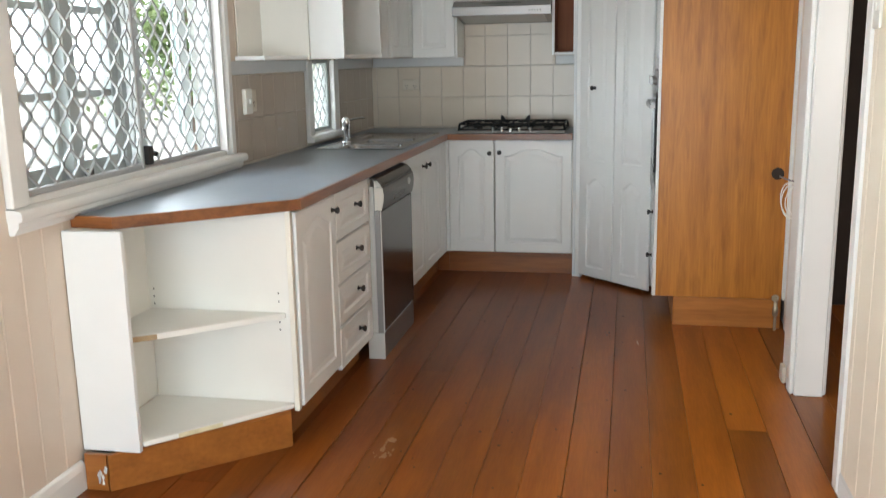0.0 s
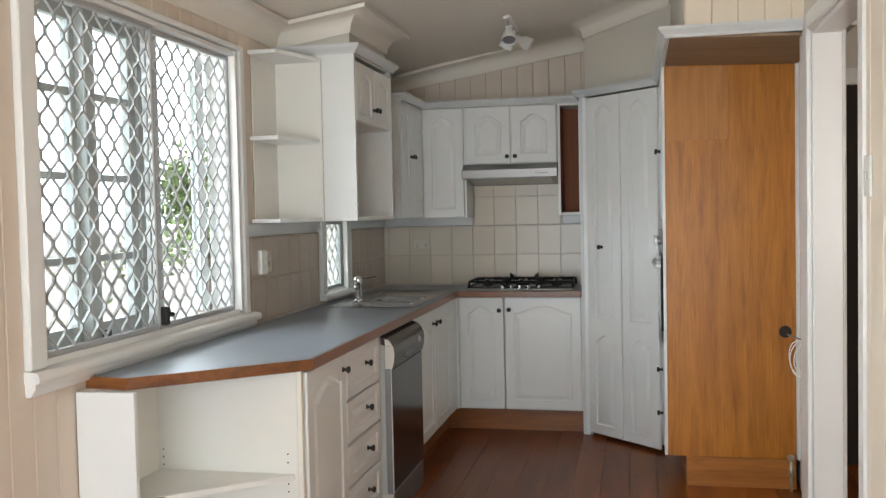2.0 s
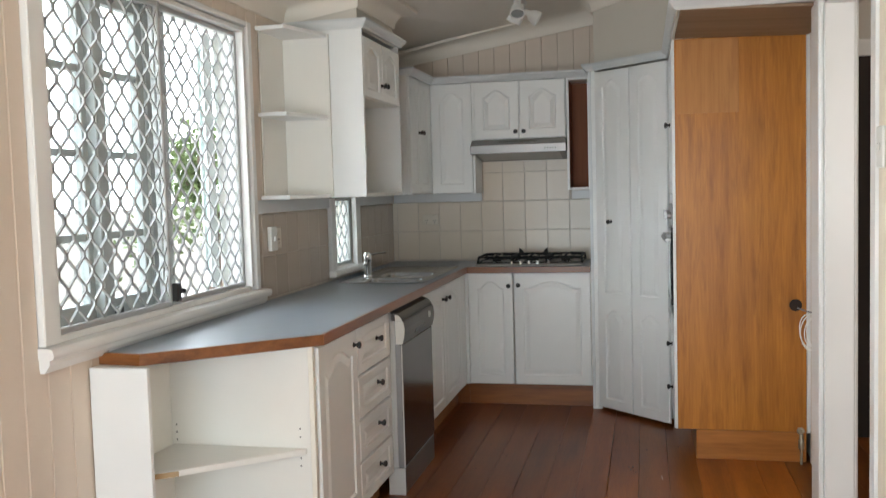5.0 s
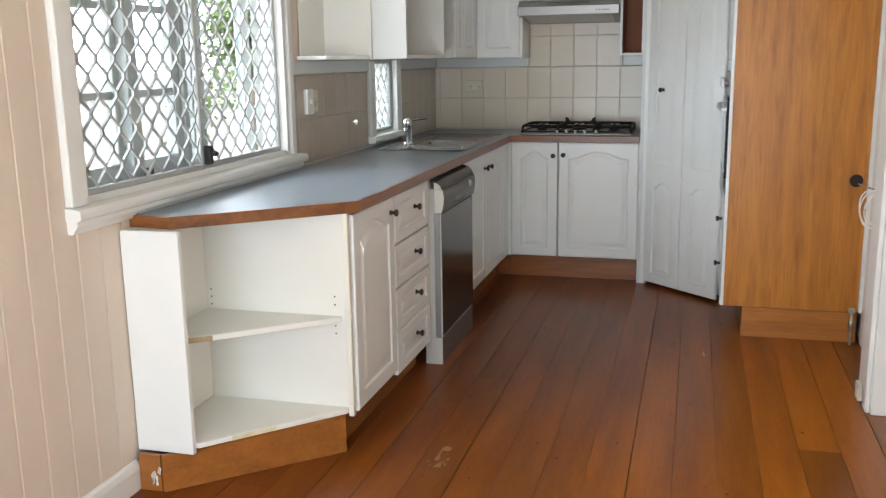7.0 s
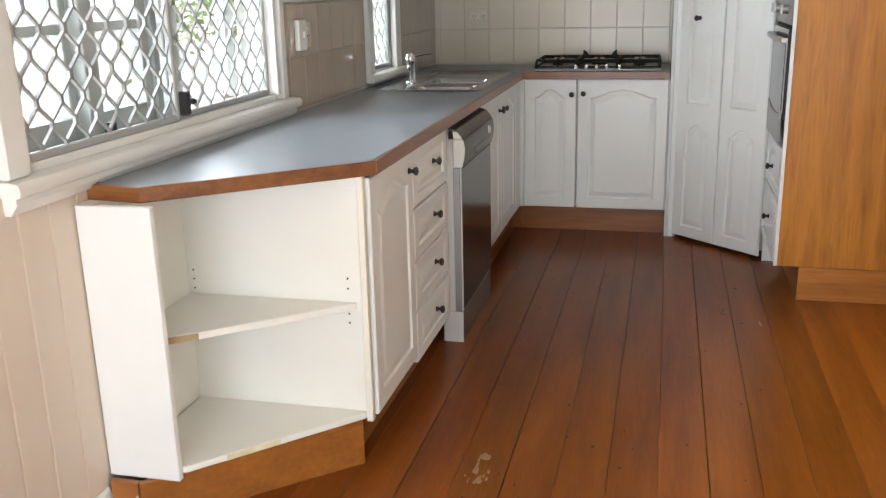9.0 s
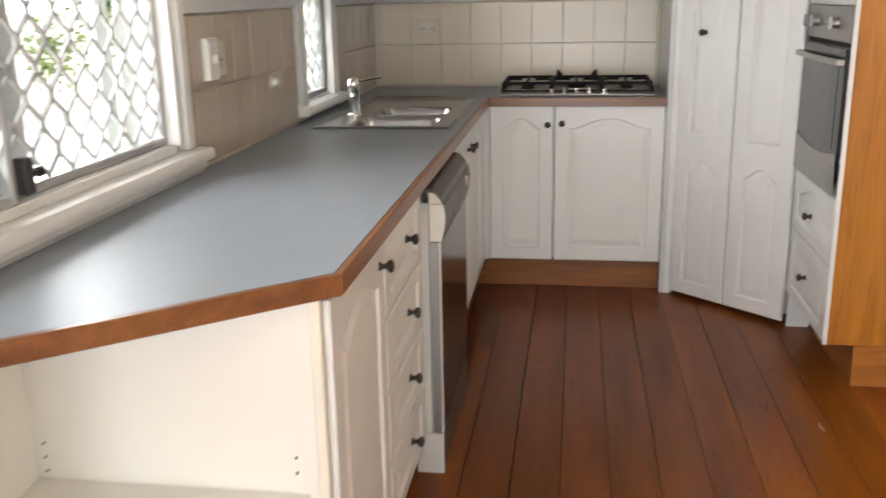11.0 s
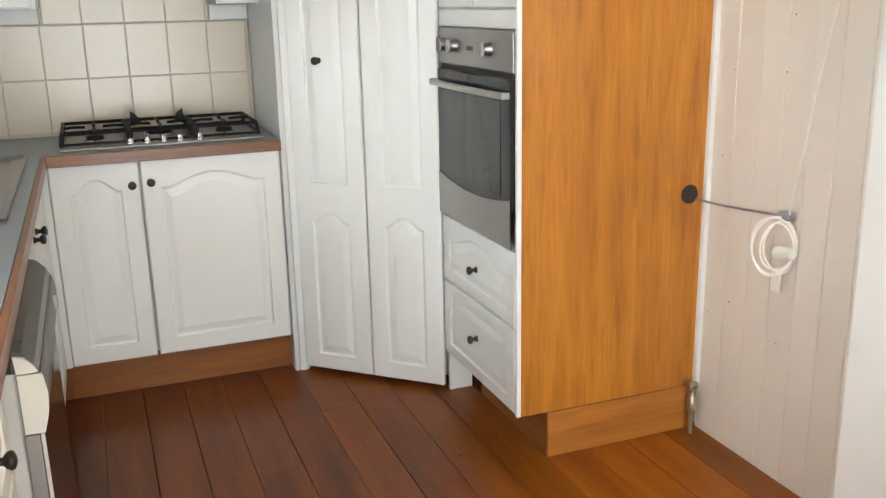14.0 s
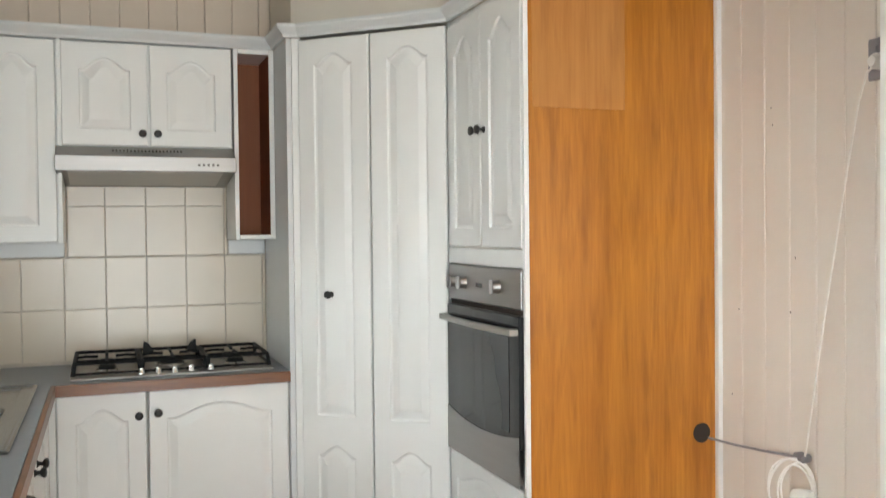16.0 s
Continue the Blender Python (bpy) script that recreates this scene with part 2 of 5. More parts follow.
STEEL = mat("brushed_steel", (0.42, 0.405, 0.385), 0.38, 1.0, var=0.05, scale=10, stretch=(1, 1, 14))
HOODST = mat("hood_steel", (0.27, 0.255, 0.245), 0.36, 1.0, var=0.08, scale=5, stretch=(1, 1, 14))
SINKST = mat("sink_steel", (0.46, 0.455, 0.45), 0.27, 1.0, var=0.05, scale=14)
CHROME = mat("chrome", (0.75, 0.75, 0.75), 0.08, 1.0, var=0.02)
OVENST = mat("oven_steel", (0.33, 0.32, 0.31), 0.33, 1.0, var=0.05, scale=8, stretch=(1, 1, 10))
DWST = mat("dishwasher_steel", (0.105, 0.088, 0.078), 0.19, 1.0, var=0.05, scale=6, stretch=(6, 6, 1))
DWPANEL = mat("control_panel_steel", (0.17, 0.16, 0.145), 0.4, 0.8, var=0.04, scale=8)
DWPL = mat("grey_plastic", (0.58, 0.57, 0.54), 0.38, var=0.03)
DARKPL = mat("dark_panel_plastic", (0.075, 0.066, 0.058), 0.25, var=0.04)
BLACK = mat("black_knob", (0.016, 0.014, 0.013), 0.3, var=0.1, scale=30)
IRON = mat("cast_iron", (0.010, 0.010, 0.010), 0.55, var=0.2, scale=60, spec=0.25)
OGLASS = mat("oven_glass", (0.018, 0.018, 0.019), 0.07, var=0.05, spec=0.3)
OPANE = mat("oven_window_glass", (0.042, 0.044, 0.045), 0.06, var=0.05, spec=0.35)
PLAST = mat("white_plastic", (0.80, 0.79, 0.74), 0.35, var=0.02)
CAPPL = mat("cap_plastic", (0.70, 0.68, 0.62), 0.35, var=0.03)
CREAMPL = mat("cream_plastic", (0.66, 0.60, 0.50), 0.35, var=0.03)
GRILLE = mat("grille_aluminium", (0.44, 0.44, 0.43), 0.42, 0.15, var=0.04)
SASH = mat("sash_paint", (0.42, 0.445, 0.43), 0.4, var=0.05)
CABLE = mat("white_cable", (0.80, 0.77, 0.70), 0.45, var=0.05)
COIL = mat("aged_white_cable", (0.88, 0.86, 0.81), 0.4, var=0.05)
GREYTAPE = mat("grey_tape", (0.25, 0.24, 0.25), 0.6, var=0.1)
BRASS = mat("dull_brass", (0.42, 0.36, 0.26), 0.35, 0.8, var=0.15, scale=40)
# flat dark colour in place of the shade inside openings, slots and holes
DARK = mat("hollow_shade", (0.03, 0.02, 0.015), 0.8)
BARE = mat("bare_chipboard", (0.42, 0.30, 0.17), 0.8, var=0.2, scale=90)
YELLOWED = mat("aged_melamine", (0.84, 0.80, 0.70), 0.42, var=0.05, scale=7)
YELLOW = mat("yellowed_edging", (0.72, 0.64, 0.43), 0.5, var=0.25, scale=25)
GLASS = bpy.data.materials.new("window_glass")
GLASS.use_nodes = True
_t = GLASS.node_tree
_tr, _gl, _mx = _t.nodes.new("ShaderNodeBsdfTransparent"), _t.nodes.new("ShaderNodeBsdfGlossy"), _t.nodes.new("ShaderNodeMixShader")
_tr.inputs[0].default_value, _gl.inputs["Roughness"].default_value = (0.95, 0.97, 0.97, 1), 0.02
_mx.inputs[0].default_value = 0.05
_t.links.new(_tr.outputs[0], _mx.inputs[1])
_t.links.new(_gl.outputs[0], _mx.inputs[2])
_t.links.new(_mx.outputs[0], _t.nodes["Material Output"].inputs["Surface"])
FROST = bpy.data.materials.new("frosted_glass")
FROST.use_nodes = True
_t = FROST.node_tree
_tr, _tl, _mx = _t.nodes.new("ShaderNodeBsdfTransparent"), _t.nodes.new("ShaderNodeBsdfTranslucent"), _t.nodes.new("ShaderNodeMixShader")
_tr.inputs[0].default_value = _tl.inputs[0].default_value = (0.80, 0.93, 0.95, 1)
_mx.inputs[0].default_value = 0.6
_t.links.new(_tr.outputs[0], _mx.inputs[1])
_t.links.new(_tl.outputs[0], _mx.inputs[2])
_t.links.new(_mx.outputs[0], _t.nodes["Material Output"].inputs["Surface"])
BULB = mat("lamp_glass", (0.5, 0.5, 0.5), 0.15, 0.6)
LEAF = mat("leaf", (0.17, 0.23, 0.09), 0.5, var=0.3, scale=3)
BARK = mat("bark", (0.16, 0.12, 0.09), 0.9, var=0.2, scale=8, bump=0.4, bscale=20)
GRASS = mat("pale_ground", (0.58, 0.56, 0.51), 0.9, var=0.2, scale=2, bump=0.3, bscale=60)
CONC = mat("pale_fence_paint", (0.72, 0.71, 0.68), 0.7, var=0.08, scale=2)
ROOF = mat("roof_sheet", (0.40, 0.40, 0.40), 0.5, var=0.1, scale=2)


# geometry helpers
def box(x0, y0, z0, x1, y1, z1, bev=0.002, bm=None):
    own = bmesh.new()
    bmesh.ops.create_cube(own, size=1.0, matrix=Matrix.LocRotScale(((x0 + x1) / 2, (y0 + y1) / 2, (z0 + z1) / 2), None, (abs(x1 - x0), abs(y1 - y0), abs(z1 - z0))))
    if bev:
        bmesh.ops.bevel(own, geom=own.edges[:], offset=min(bev, 0.45 * min(abs(x1 - x0), abs(y1 - y0), abs(z1 - z0))), segments=1, affect="EDGES")
    return add(bm, own)


def add(bm, own):
    if bm is None:
        return own
    me = bpy.data.meshes.new("tmp")
    own.to_mesh(me)
    own.free()
    bm.from_mesh(me)
    bpy.data.meshes.remove(me)
    return bm


def lathe(prof, m=None, seg=20, bm=None):
    """Turns (radius, z) pairs round z."""
    own = bmesh.new()
    rings = []
    for r, z in prof:
        rings.append([own.verts.new((r * math.cos(a * math.tau / seg), r * math.sin(a * math.tau / seg), z)) for a in range(seg)])
    for a, c in zip(rings, rings[1:]):
        for i in range(seg):
            own.faces.new((a[i], a[(i + 1) % seg], c[(i + 1) % seg], c[i]))
    own.faces.new(rings[0][::-1])
    own.faces.new(rings[-1])
    if m is not None:
        own.transform(m)
    return add(bm, own)


def prism(poly, z0, z1, bev=0.0, bm=None):
    own = bmesh.new()
    lo = [own.verts.new((x, y, z0)) for x, y in poly]
    hi = [own.verts.new((x, y, z1)) for x, y in poly]
    own.faces.new(lo[::-1])
    own.faces.new(hi)
    for i in range(len(poly)):
        j = (i + 1) % len(poly)
        own.faces.new((lo[i], lo[j], hi[j], hi[i]))
    bmesh.ops.recalc_face_normals(own, faces=own.faces[:])
    if bev:
        bmesh.ops.bevel(own, geom=own.edges[:], offset=bev, segments=1, affect="EDGES")
    return add(bm, own)


def tube(pts, r, seg=6, bm=None, closed=False):
    own = bmesh.new()
    P = [Vector(p) for p in pts]
    rings = []
    up = Vector((0.13, 0.21, 0.97))
    for i, p in enumerate(P):
        d = (P[min(i + 1, len(P) - 1)] - P[max(i - 1, 0)]).normalized()
        u = d.cross(up).normalized()
        v = d.cross(u)
        rings.append([own.verts.new(p + r * (math.cos(a * math.tau / seg) * u + math.sin(a * math.tau / seg) * v)) for a in range(seg)])
    for a, c in zip(rings, rings[1:]):
        for i in range(seg):
            own.faces.new((a[i], a[(i + 1) % seg], c[(i + 1) % seg], c[i]))
    own.faces.new(rings[0][::-1])
    own.faces.new(rings[-1])
    bmesh.ops.recalc_face_normals(own, faces=own.faces[:])
    return add(bm, own)


def moulding(path, prof, bm=None, side=1):
    """Sweeps a profile of (out, up) along a path of (x, y, z), mitred; out is to the right of the path (side -1: left)."""
    own = bmesh.new()
    P = [Vector(p) for p in path]
    rings = []
    for i, p in enumerate(P):
        ns = []
        for a, c in ((i - 1, i), (i, i + 1)):
            if 0 <= a and c < len(P):
                d = P[c] - P[a]
                ns.append(Vector((d.y, -d.x, 0)).normalized() * side)
        n = sum(ns, Vector())
        n = n / n.length_squared * len(ns) if len(ns) == 2 else ns[0]
        if len(ns) == 2:
            h = (ns[0] + ns[1]).normalized()
            n = h / max(0.3, h.dot(ns[0]))
        rings.append([own.verts.new(p + n * o + Vector((0, 0, u))) for o, u in prof])
    k = len(prof)
    for a, c in zip(rings, rings[1:]):
        for i in range(k):
            own.faces.new((a[i], a[(i + 1) % k], c[(i + 1) % k], c[i]))
    own.faces.new(rings[0])
    own.faces.new(rings[-1][::-1])
    bmesh.ops.recalc_face_normals(own, faces=own.faces[:])
    return add(bm, own)


def obj(name, bm, material, smooth=False):
    me = bpy.data.meshes.new(name)
    bm.to_mesh(me)
    bm.free()
    me.materials.append(material)
    if smooth:
        me.shade_smooth()
        me.set_sharp_from_angle(angle=radians(38))
    return new(name, me)


def part(name, bm, material, parent, label="", m=None, smooth=False, soft=False):
    ob = obj(name, bm, material, smooth)
    if soft:
        ob.data.shade_smooth()
    ob.parent = parent
    if m is not None:
        ob.matrix_basis = m
    if label:
        ob["label"] = label
    return ob


def thing(name, m, label, category, group=""):
    ob = new(name)
    ob.empty_display_size = 0.05
    ob.matrix_basis = m
    return tagged(ob, label, category, group)


def struct(name, bm, material, label="", smooth=False):
    return tagged(obj(name, bm, material, smooth), label or name.replace("_", " "), name.split("_")[0], kind="structure")


# plan
XL, XR, XA = -0.03, 2.40, 2.505     # window wall, hall wall, alcove wall
YB, YR = 3.20, -3.55                # tiled wall, wall behind the start
def ceil_z(x):
    return 2.35 + 0.16 * x

# ---- structure ----
floor = struct("floor", box(-0.2, YR, -0.12, 4.4, 3.4, -0.022, 0), GAP, "varnished reddish timber board floor with dark joints")
ground = struct("ground", box(-300, -300, -0.75, 300, 300, -0.6, 0), GRASS, "pale sunlit concrete ground outside the house")

# walls: solid backing, boards are set on them further down
WT = 0.13
win = (-0.612, 0.812, 0.985, 2.145)     # y0, y1, z0, z1
win2 = (1.93, 2.31, 0.965, 1.372)


def wall_with_holes(axis, at, thick, a0, a1, z0, z1, holes):
    """A wall along y (axis 'x') or x (axis 'y') from its face at `at` outward by thick, with openings."""
    bm = bmesh.new()
    cuts = sorted({a0, a1, *[h[0] for h in holes], *[h[1] for h in holes]})
    for u, v in zip(cuts, cuts[1:]):
        hs = sorted([h for h in holes if h[0] <= u + 1e-6 and h[1] >= v - 1e-6], key=lambda h: h[2])
        z = z0
        spans = []
        for h in hs:
            spans.append((z, h[2]))
            z = h[3]
        spans.append((z, z1))
        for s, e in spans:
            if e - s > 1e-4:
                if axis == "x":
                    box(at, u, s, at + thick, v, e, 0, bm)
                else:
                    box(u, at, s, v, at + thick, e, 0, bm)
    return bm


wall_left = struct("wall_left", wall_with_holes("x", XL - 0.014, -WT, YR - 0.2, 3.4, -0.2, 2.9, [win, win2]), PLASTER, "cream tongue-and-groove board wall with windows")
wall_back = struct("wall_back", wall_with_holes("y", YB + 0.014, WT, XL - 0.2, 2.8, -0.2, 3.0, []), PLASTER, "cream board wall above beige tiled splashback")
DOOR = (-0.075, 0.760, -0.1, 2.09)
wall_right = struct("wall_right", wall_with_holes("x", XR, 0.10, YR - 0.2, 0.98, -0.2, 3.0, [DOOR]), PLASTER, "cream painted wall with a doorway")
wall_alcove = struct("wall_alcove", wall_with_holes("x", XA + 0.012, 0.03, 0.98, 3.4, -0.2, 3.0, []), VJW, "pale painted board wall of the fridge alcove")
REAR = (0.0, 2.0, 0.03, 2.12)
wall_rear = struct("wall_rear", wall_with_holes("y", YR, -0.15, XL - 0.2, 4.4, -0.2, 3.2, [REAR, (2.8, 3.9, 0.85, 2.15)]), PLASTER, "cream painted wall behind")
hall = bmesh.new()
box(4.15, YR - 0.15, -0.2, 4.3, 3.4, 3.2, 0, hall)
box(2.55, 2.2, -0.2, 4.3, 2.35, 3.2, 0, hall)
wall_hall = struct("wall_hall", hall, PLASTER, "cream wall of the hall beyond the doorway")
bm = bmesh.new()
for (x0, y0, x1, y1) in ((XL - 0.3, YR - 0.3, 4.5, 3.5),):
    vs = []
    for dz in (0.0, 0.12):
        vs.append([bm.verts.new((x, y, ceil_z(x) + dz)) for x, y in ((x0, y0), (x1, y0), (x1, y1), (x0, y1))])
    lo, hi = vs
    bm.faces.new(lo[::-1])
    bm.faces.new(hi)
    for i in range(4):
        bm.faces.new((lo[i], lo[(i + 1) % 4], hi[(i + 1) % 4], hi[i]))
ceiling = struct("ceiling", bm, CEIL, "smooth cream sloping plaster ceiling")

# bulkheads between cabinet tops and ceiling
bulk = bmesh.new()
def wedge(poly, z0, bm):
    own = bmesh.new()
    lo = [own.verts.new((x, y, z0)) for x, y in poly]
    hi = [own.verts.new((x, y, ceil_z(x) + 0.02)) for x, y in poly]
    own.faces.new(lo[::-1])
    own.faces.new(hi)
    for i in range(len(poly)):
        j = (i + 1) % len(poly)
        own.faces.new((lo[i], lo[j], hi[j], hi[i]))
    bmesh.ops.recalc_face_normals(own, faces=own.faces[:])
    return add(bm, own)
wedge([(XL, 1.30), (0.355, 1.30), (0.355, 1.95), (XL, 1.95)], 2.20, bulk)
wedge([(1.42, YB), (1.42, 2.76), (1.93, 2.33), (1.93, 0.93), (2.6, 0.93), (2.6, YB)], 2.125, bulk)
wall_bulkhead = struct("wall_bulkhead", bulk, PLASTER, "cream bulkhead boxed in above the cabinets")

# coved cornice under the ceiling
cprof = [(0.0, -0.125), (0.012, -0.125)] + [(0.125 - 0.113 * math.cos(a * math.pi / 16), -0.12 + 0.108 * math.sin(a * math.pi / 16)) for a in range(1, 8)] + [(0.125, -0.012), (0.14, -0.012), (0.14, 0.012), (0.0, 0.012)]
def cz(x, y):
    return (x, y, ceil_z(x) - 0.002)
cove = bmesh.new()
cprof = [(o * 0.84, u * 0.84) for o, u in cprof]
moulding([cz(XL, YR), cz(XL, 1.30), cz(0.355, 1.30), cz(0.355, 1.95), cz(XL, 1.95), cz(XL, YB), cz(1.42, YB), cz(1.42, 2.76), cz(1.93, 2.33), cz(1.93, 0.93), cz(XR, 0.93), cz(XR, YR)], cprof, cove)
struct("trim_cove", cove, CEIL, "cream plaster cove moulding under the ceiling", smooth=True)

# board cladding, one board a piece
board_cache = {}
def vboard(parent, m, w, h, material):
    key = (round(w, 4), round(h, 4), material.name)
    if key not in board_cache:
        b = bmesh.new()
        t, c = 0.014, (0.0032 if material == VJ else 0.0025)
        prof = [(0, 0), (0, t - c), (c, t), (w / 2 - 0.001, t), (w - c, t), (w, t - c), (w, 0)]
        lo = [b.verts.new((x, -y, 0)) for x, y in prof]
        hi = [b.verts.new((x, -y, h)) for x, y in prof]
        for i in range(len(prof) - 1):
            b.faces.new((lo[i], lo[i + 1], hi[i + 1], hi[i]))
        b.faces.new(hi)
        b.faces.new(lo[::-1])
        bmesh.ops.recalc_face_normals(b, faces=b.faces[:])
        me = bpy.data.meshes.new("board")
        b.to_mesh(me)
        b.free()
        me.materials.append(material)
        board_cache[key] = me
    ob = new("board", board_cache[key])
    ob.parent = parent
    ob.matrix_basis = m
    return ob


# architraves, sills and the window frames
def frame_boxes(x0, x1, y0, y1, z0, z1, w, bm=None, bev=0.004):
    """A rectangular frame in a y-z plane, mitre-less."""
    bm = bm or bmesh.new()
    box(x0, y0, z0, x1, y0 + w, z1, bev, bm)
    box(x0, y1 - w, z0, x1, y1, z1, bev, bm)
    box(x0, y0 + w, z1 - w, x1, y1 - w, z1, bev, bm)
    box(x0, y0 + w, z0, x1, y1 - w, z0 + w, bev, bm)
    return bm


window_1 = tagged(new("window_1"), "white timber window with diamond security grille and casements", "window", kind="structure")
window_1.matrix_basis = pose(XL, 0.085, 0.985)
def W1(name, bm, material, label="", parent=None, smooth=False):
    bm.transform(Matrix.Translation((-XL, -0.085, -0.985)))
    return part(name, bm, material, parent or window_1, label, smooth=smooth)
bm = bmesh.new()
box(XL - 0.012, -0.682, 0.968, XL + 0.022, win[0] + 0.004, 2.175, 0.004, bm)
box(XL - 0.012, win[1] + 0.012, 0.968, XL + 0.022, 0.866, 2.175, 0.004, bm)
box(XL - 0.012, win[0] + 0.004, win[3] + 0.006, XL + 0.022, win[1] + 0.012, 2.175, 0.004, bm)
W1("architrave", bm, TRIM)
bm = bmesh.new()
for s in ((XL - 0.13, win[0], win[2], XL + 0.012, win[0] + 0.02, win[3]), (XL - 0.13, win[1] - 0.02, win[2], XL + 0.012, win[1], win[3]), (XL - 0.13, win[0] + 0.02, win[3] - 0.02, XL + 0.012, win[1] - 0.02, win[3])):
    box(*s, 0.002, bm)
W1("reveal", bm, TRIM)
sprof = [(-0.02, 0.006), (0.042, 0.006), (0.050, 0.010), (0.053, 0.020), (0.051, 0.032), (0.044, 0.039), (-0.02, 0.044)]
bm = moulding([(XL, 0.915, 0.925), (XL, -0.690, 0.925)], sprof, side=-1)
W1("window_sill", bm, TRIM, "rounded white painted sill", smooth=True)
bm = moulding([(XL, 0.90, 0.895), (XL, -0.685, 0.895)], [(-0.01, -0.004), (0.016, -0.004), (0.026, 0.010), (0.034, 0.020), (0.034, 0.035), (-0.01, 0.035)], side=-1)
W1("apron", bm, TRIM)
bm = box(XL - 0.12, win[0] + 0.02, win[2] - 0.018, XL + 0.002, win[1] - 0.02, win[2] + 0.004)
W1("sill_board", bm, TRIM)


def grille(y0, y1, z0, z1, x, bm=None):
    """Diamond grille of wavy flat strands."""
    bm = bm or bmesh.new()
    n = max(2, round((y1 - y0) / 0.0455))
    p = (y1 - y0) / n
    rows = max(2, round((z1 - z0) / 0.1125))
    h = (z1 - z0) / rows
    for i in range(n + 1):
        pts = []
        for k in range(rows * 2 + 1):
            s = 1 if (k + i) % 2 else -1
            for dz in (-0.009, 0.009):
                z = z0 + k * h / 2 + dz
                if z0 - 0.001 <= z <= z1 + 0.001 or abs(dz) < 1:
                    pts.append((x, min(max(y0 + i * p + s * (p / 2 - 0.0015), y0), y1), min(max(z, z0), z1)))
        for a, c in zip(pts, pts[1:]):
            A, C = Vector(a), Vector(c)
            d = C - A
            if d.length < 1e-5:
                continue
            d.normalize()
            s = Vector((0, -d.z, d.y)) * 0.0031
            t = Vector((0.0045, 0, 0))
            q = [bm.verts.new(v) for v in (A + s + t, A - s + t, A - s - t, A + s - t, C + s + t, C - s + t, C - s - t, C + s - t)]
            for f in ((0, 1, 5, 4), (1, 2, 6, 5), (2, 3, 7, 6), (3, 0, 4, 7)):
                bm.faces.new([q[j] for j in f])
    return bm


# sliding security screens in the room-side of the reveal
gx = XL - 0.010
for y0, y1, dx in ((win[0] + 0.012, 0.105, 0.0), (0.085, win[1] - 0.014, -0.022)):
    fr = frame_boxes(gx + dx - 0.010, gx + dx + 0.010, y0, y1, win[2] + 0.004, win[3] - 0.02, 0.020)
    sc = W1("security_screen", fr, GRILLE)
    W1("diamond_grille", grille(y0 + 0.017, y1 - 0.017, win[2] + 0.022, win[3] - 0.045, gx + dx), GRILLE, "silver diamond mesh", parent=sc)
bm = box(gx + 0.006, 0.10, 1.005, gx + 0.034, 0.128, 1.075, 0.004)
lathe([(0.006, 0), (0.006, 0.03), (0.010, 0.03), (0.010, 0.042)], Matrix.Translation((gx + 0.02, 0.128, 1.04)) @ Matrix.Rotation(radians(-90), 4, "X"), 10, bm)
W1("screen_latch", bm, BLACK, "black screen lock")
bm = box(gx - 0.03, -0.225, 1.0, gx - 0.016, -0.185, 1.03, 0.003)
W1("catch", bm, BLACK)


def casement(y0, y1, z0, z1, rows, glass):
    """A sash hinged at local y=0, in its own y-z plane."""
    w = y1 - y0
    bm = bmesh.new()
    fw = 0.045
    box(-0.018, 0, z0, 0.018, fw, z1, 0.003, bm)
    box(-0.018, w - fw, z0, 0.018, w, z1, 0.003, bm)
    box(-0.018, fw, z1 - fw, 0.018, w - fw, z1, 0.003, bm)
    box(-0.018, fw, z0, 0.018, w - fw, z0 + 0.06, 0.003, bm)
    for k in range(1, rows):
        z = z0 + k * (z1 - z0) / rows
        box(-0.012, fw, z - 0.013, 0.012, w - fw, z + 0.013, 0.002, bm)
    sash = part("casement_sash", bm, SASH, window_1)
    for k in range(rows):
        za, zb = z0 + k * (z1 - z0) / rows, z0 + (k + 1) * (z1 - z0) / rows
        p = part("pane", box(-0.002, fw - 0.01, za + 0.01, 0.002, w - fw + 0.01, zb - 0.01, 0), glass, sash)
        p.visible_shadow = False
    return sash


cz0, cz1 = 0.99, 2.12
def seat(ob, x, y, turn):
    ob.matrix_basis = Matrix.Translation((x - XL, y - 0.085, -0.985)) @ Matrix.Rotation(radians(turn), 4, "Z")
seat(casement(0, 0.345, cz0, cz1, 4, GLASS), XL - 0.10, win[0] + 0.02, 0)
seat(casement(0, 0.345, cz0, cz1, 4, GLASS), XL - 0.10, -0.235, 0)
seat(casement(0, 0.345, cz0, cz1, 4, FROST), XL - 0.14, 0.74, 32)
W1("mullion", box(XL - 0.125, 0.105, win[2], XL - 0.07, 0.150, win[3] - 0.02, 0.003), SASH)
W1("mullion", box(XL - 0.125, 0.225, win[2], XL - 0.085, 0.285, win[3] - 0.02, 0.003), SASH)
W1("mullion", box(XL - 0.085, -0.265, win[2], XL - 0.045, -0.205, win[3] - 0.02, 0.003), SASH)

# small window under the wall cupboards
window_2 = tagged(new("window_2"), "small white window with diamond grille above the sink", "window", kind="structure")
window_2.matrix_basis = pose(XL, 2.12, 0.965)
def W2(name, bm, material, label="", parent=None, smooth=False):
    bm.transform(Matrix.Translation((-XL, -2.12, -0.965)))
    return part(name, bm, material, parent or window_2, label, smooth=smooth)
bm = bmesh.new()
box(XL - 0.01, win2[0] - 0.075, 0.955, XL + 0.022, win2[0], 1.368, 0.004, bm)
box(XL - 0.01, win2[1], 0.955, XL + 0.022, win2[1] + 0.085, 1.368, 0.004, bm)
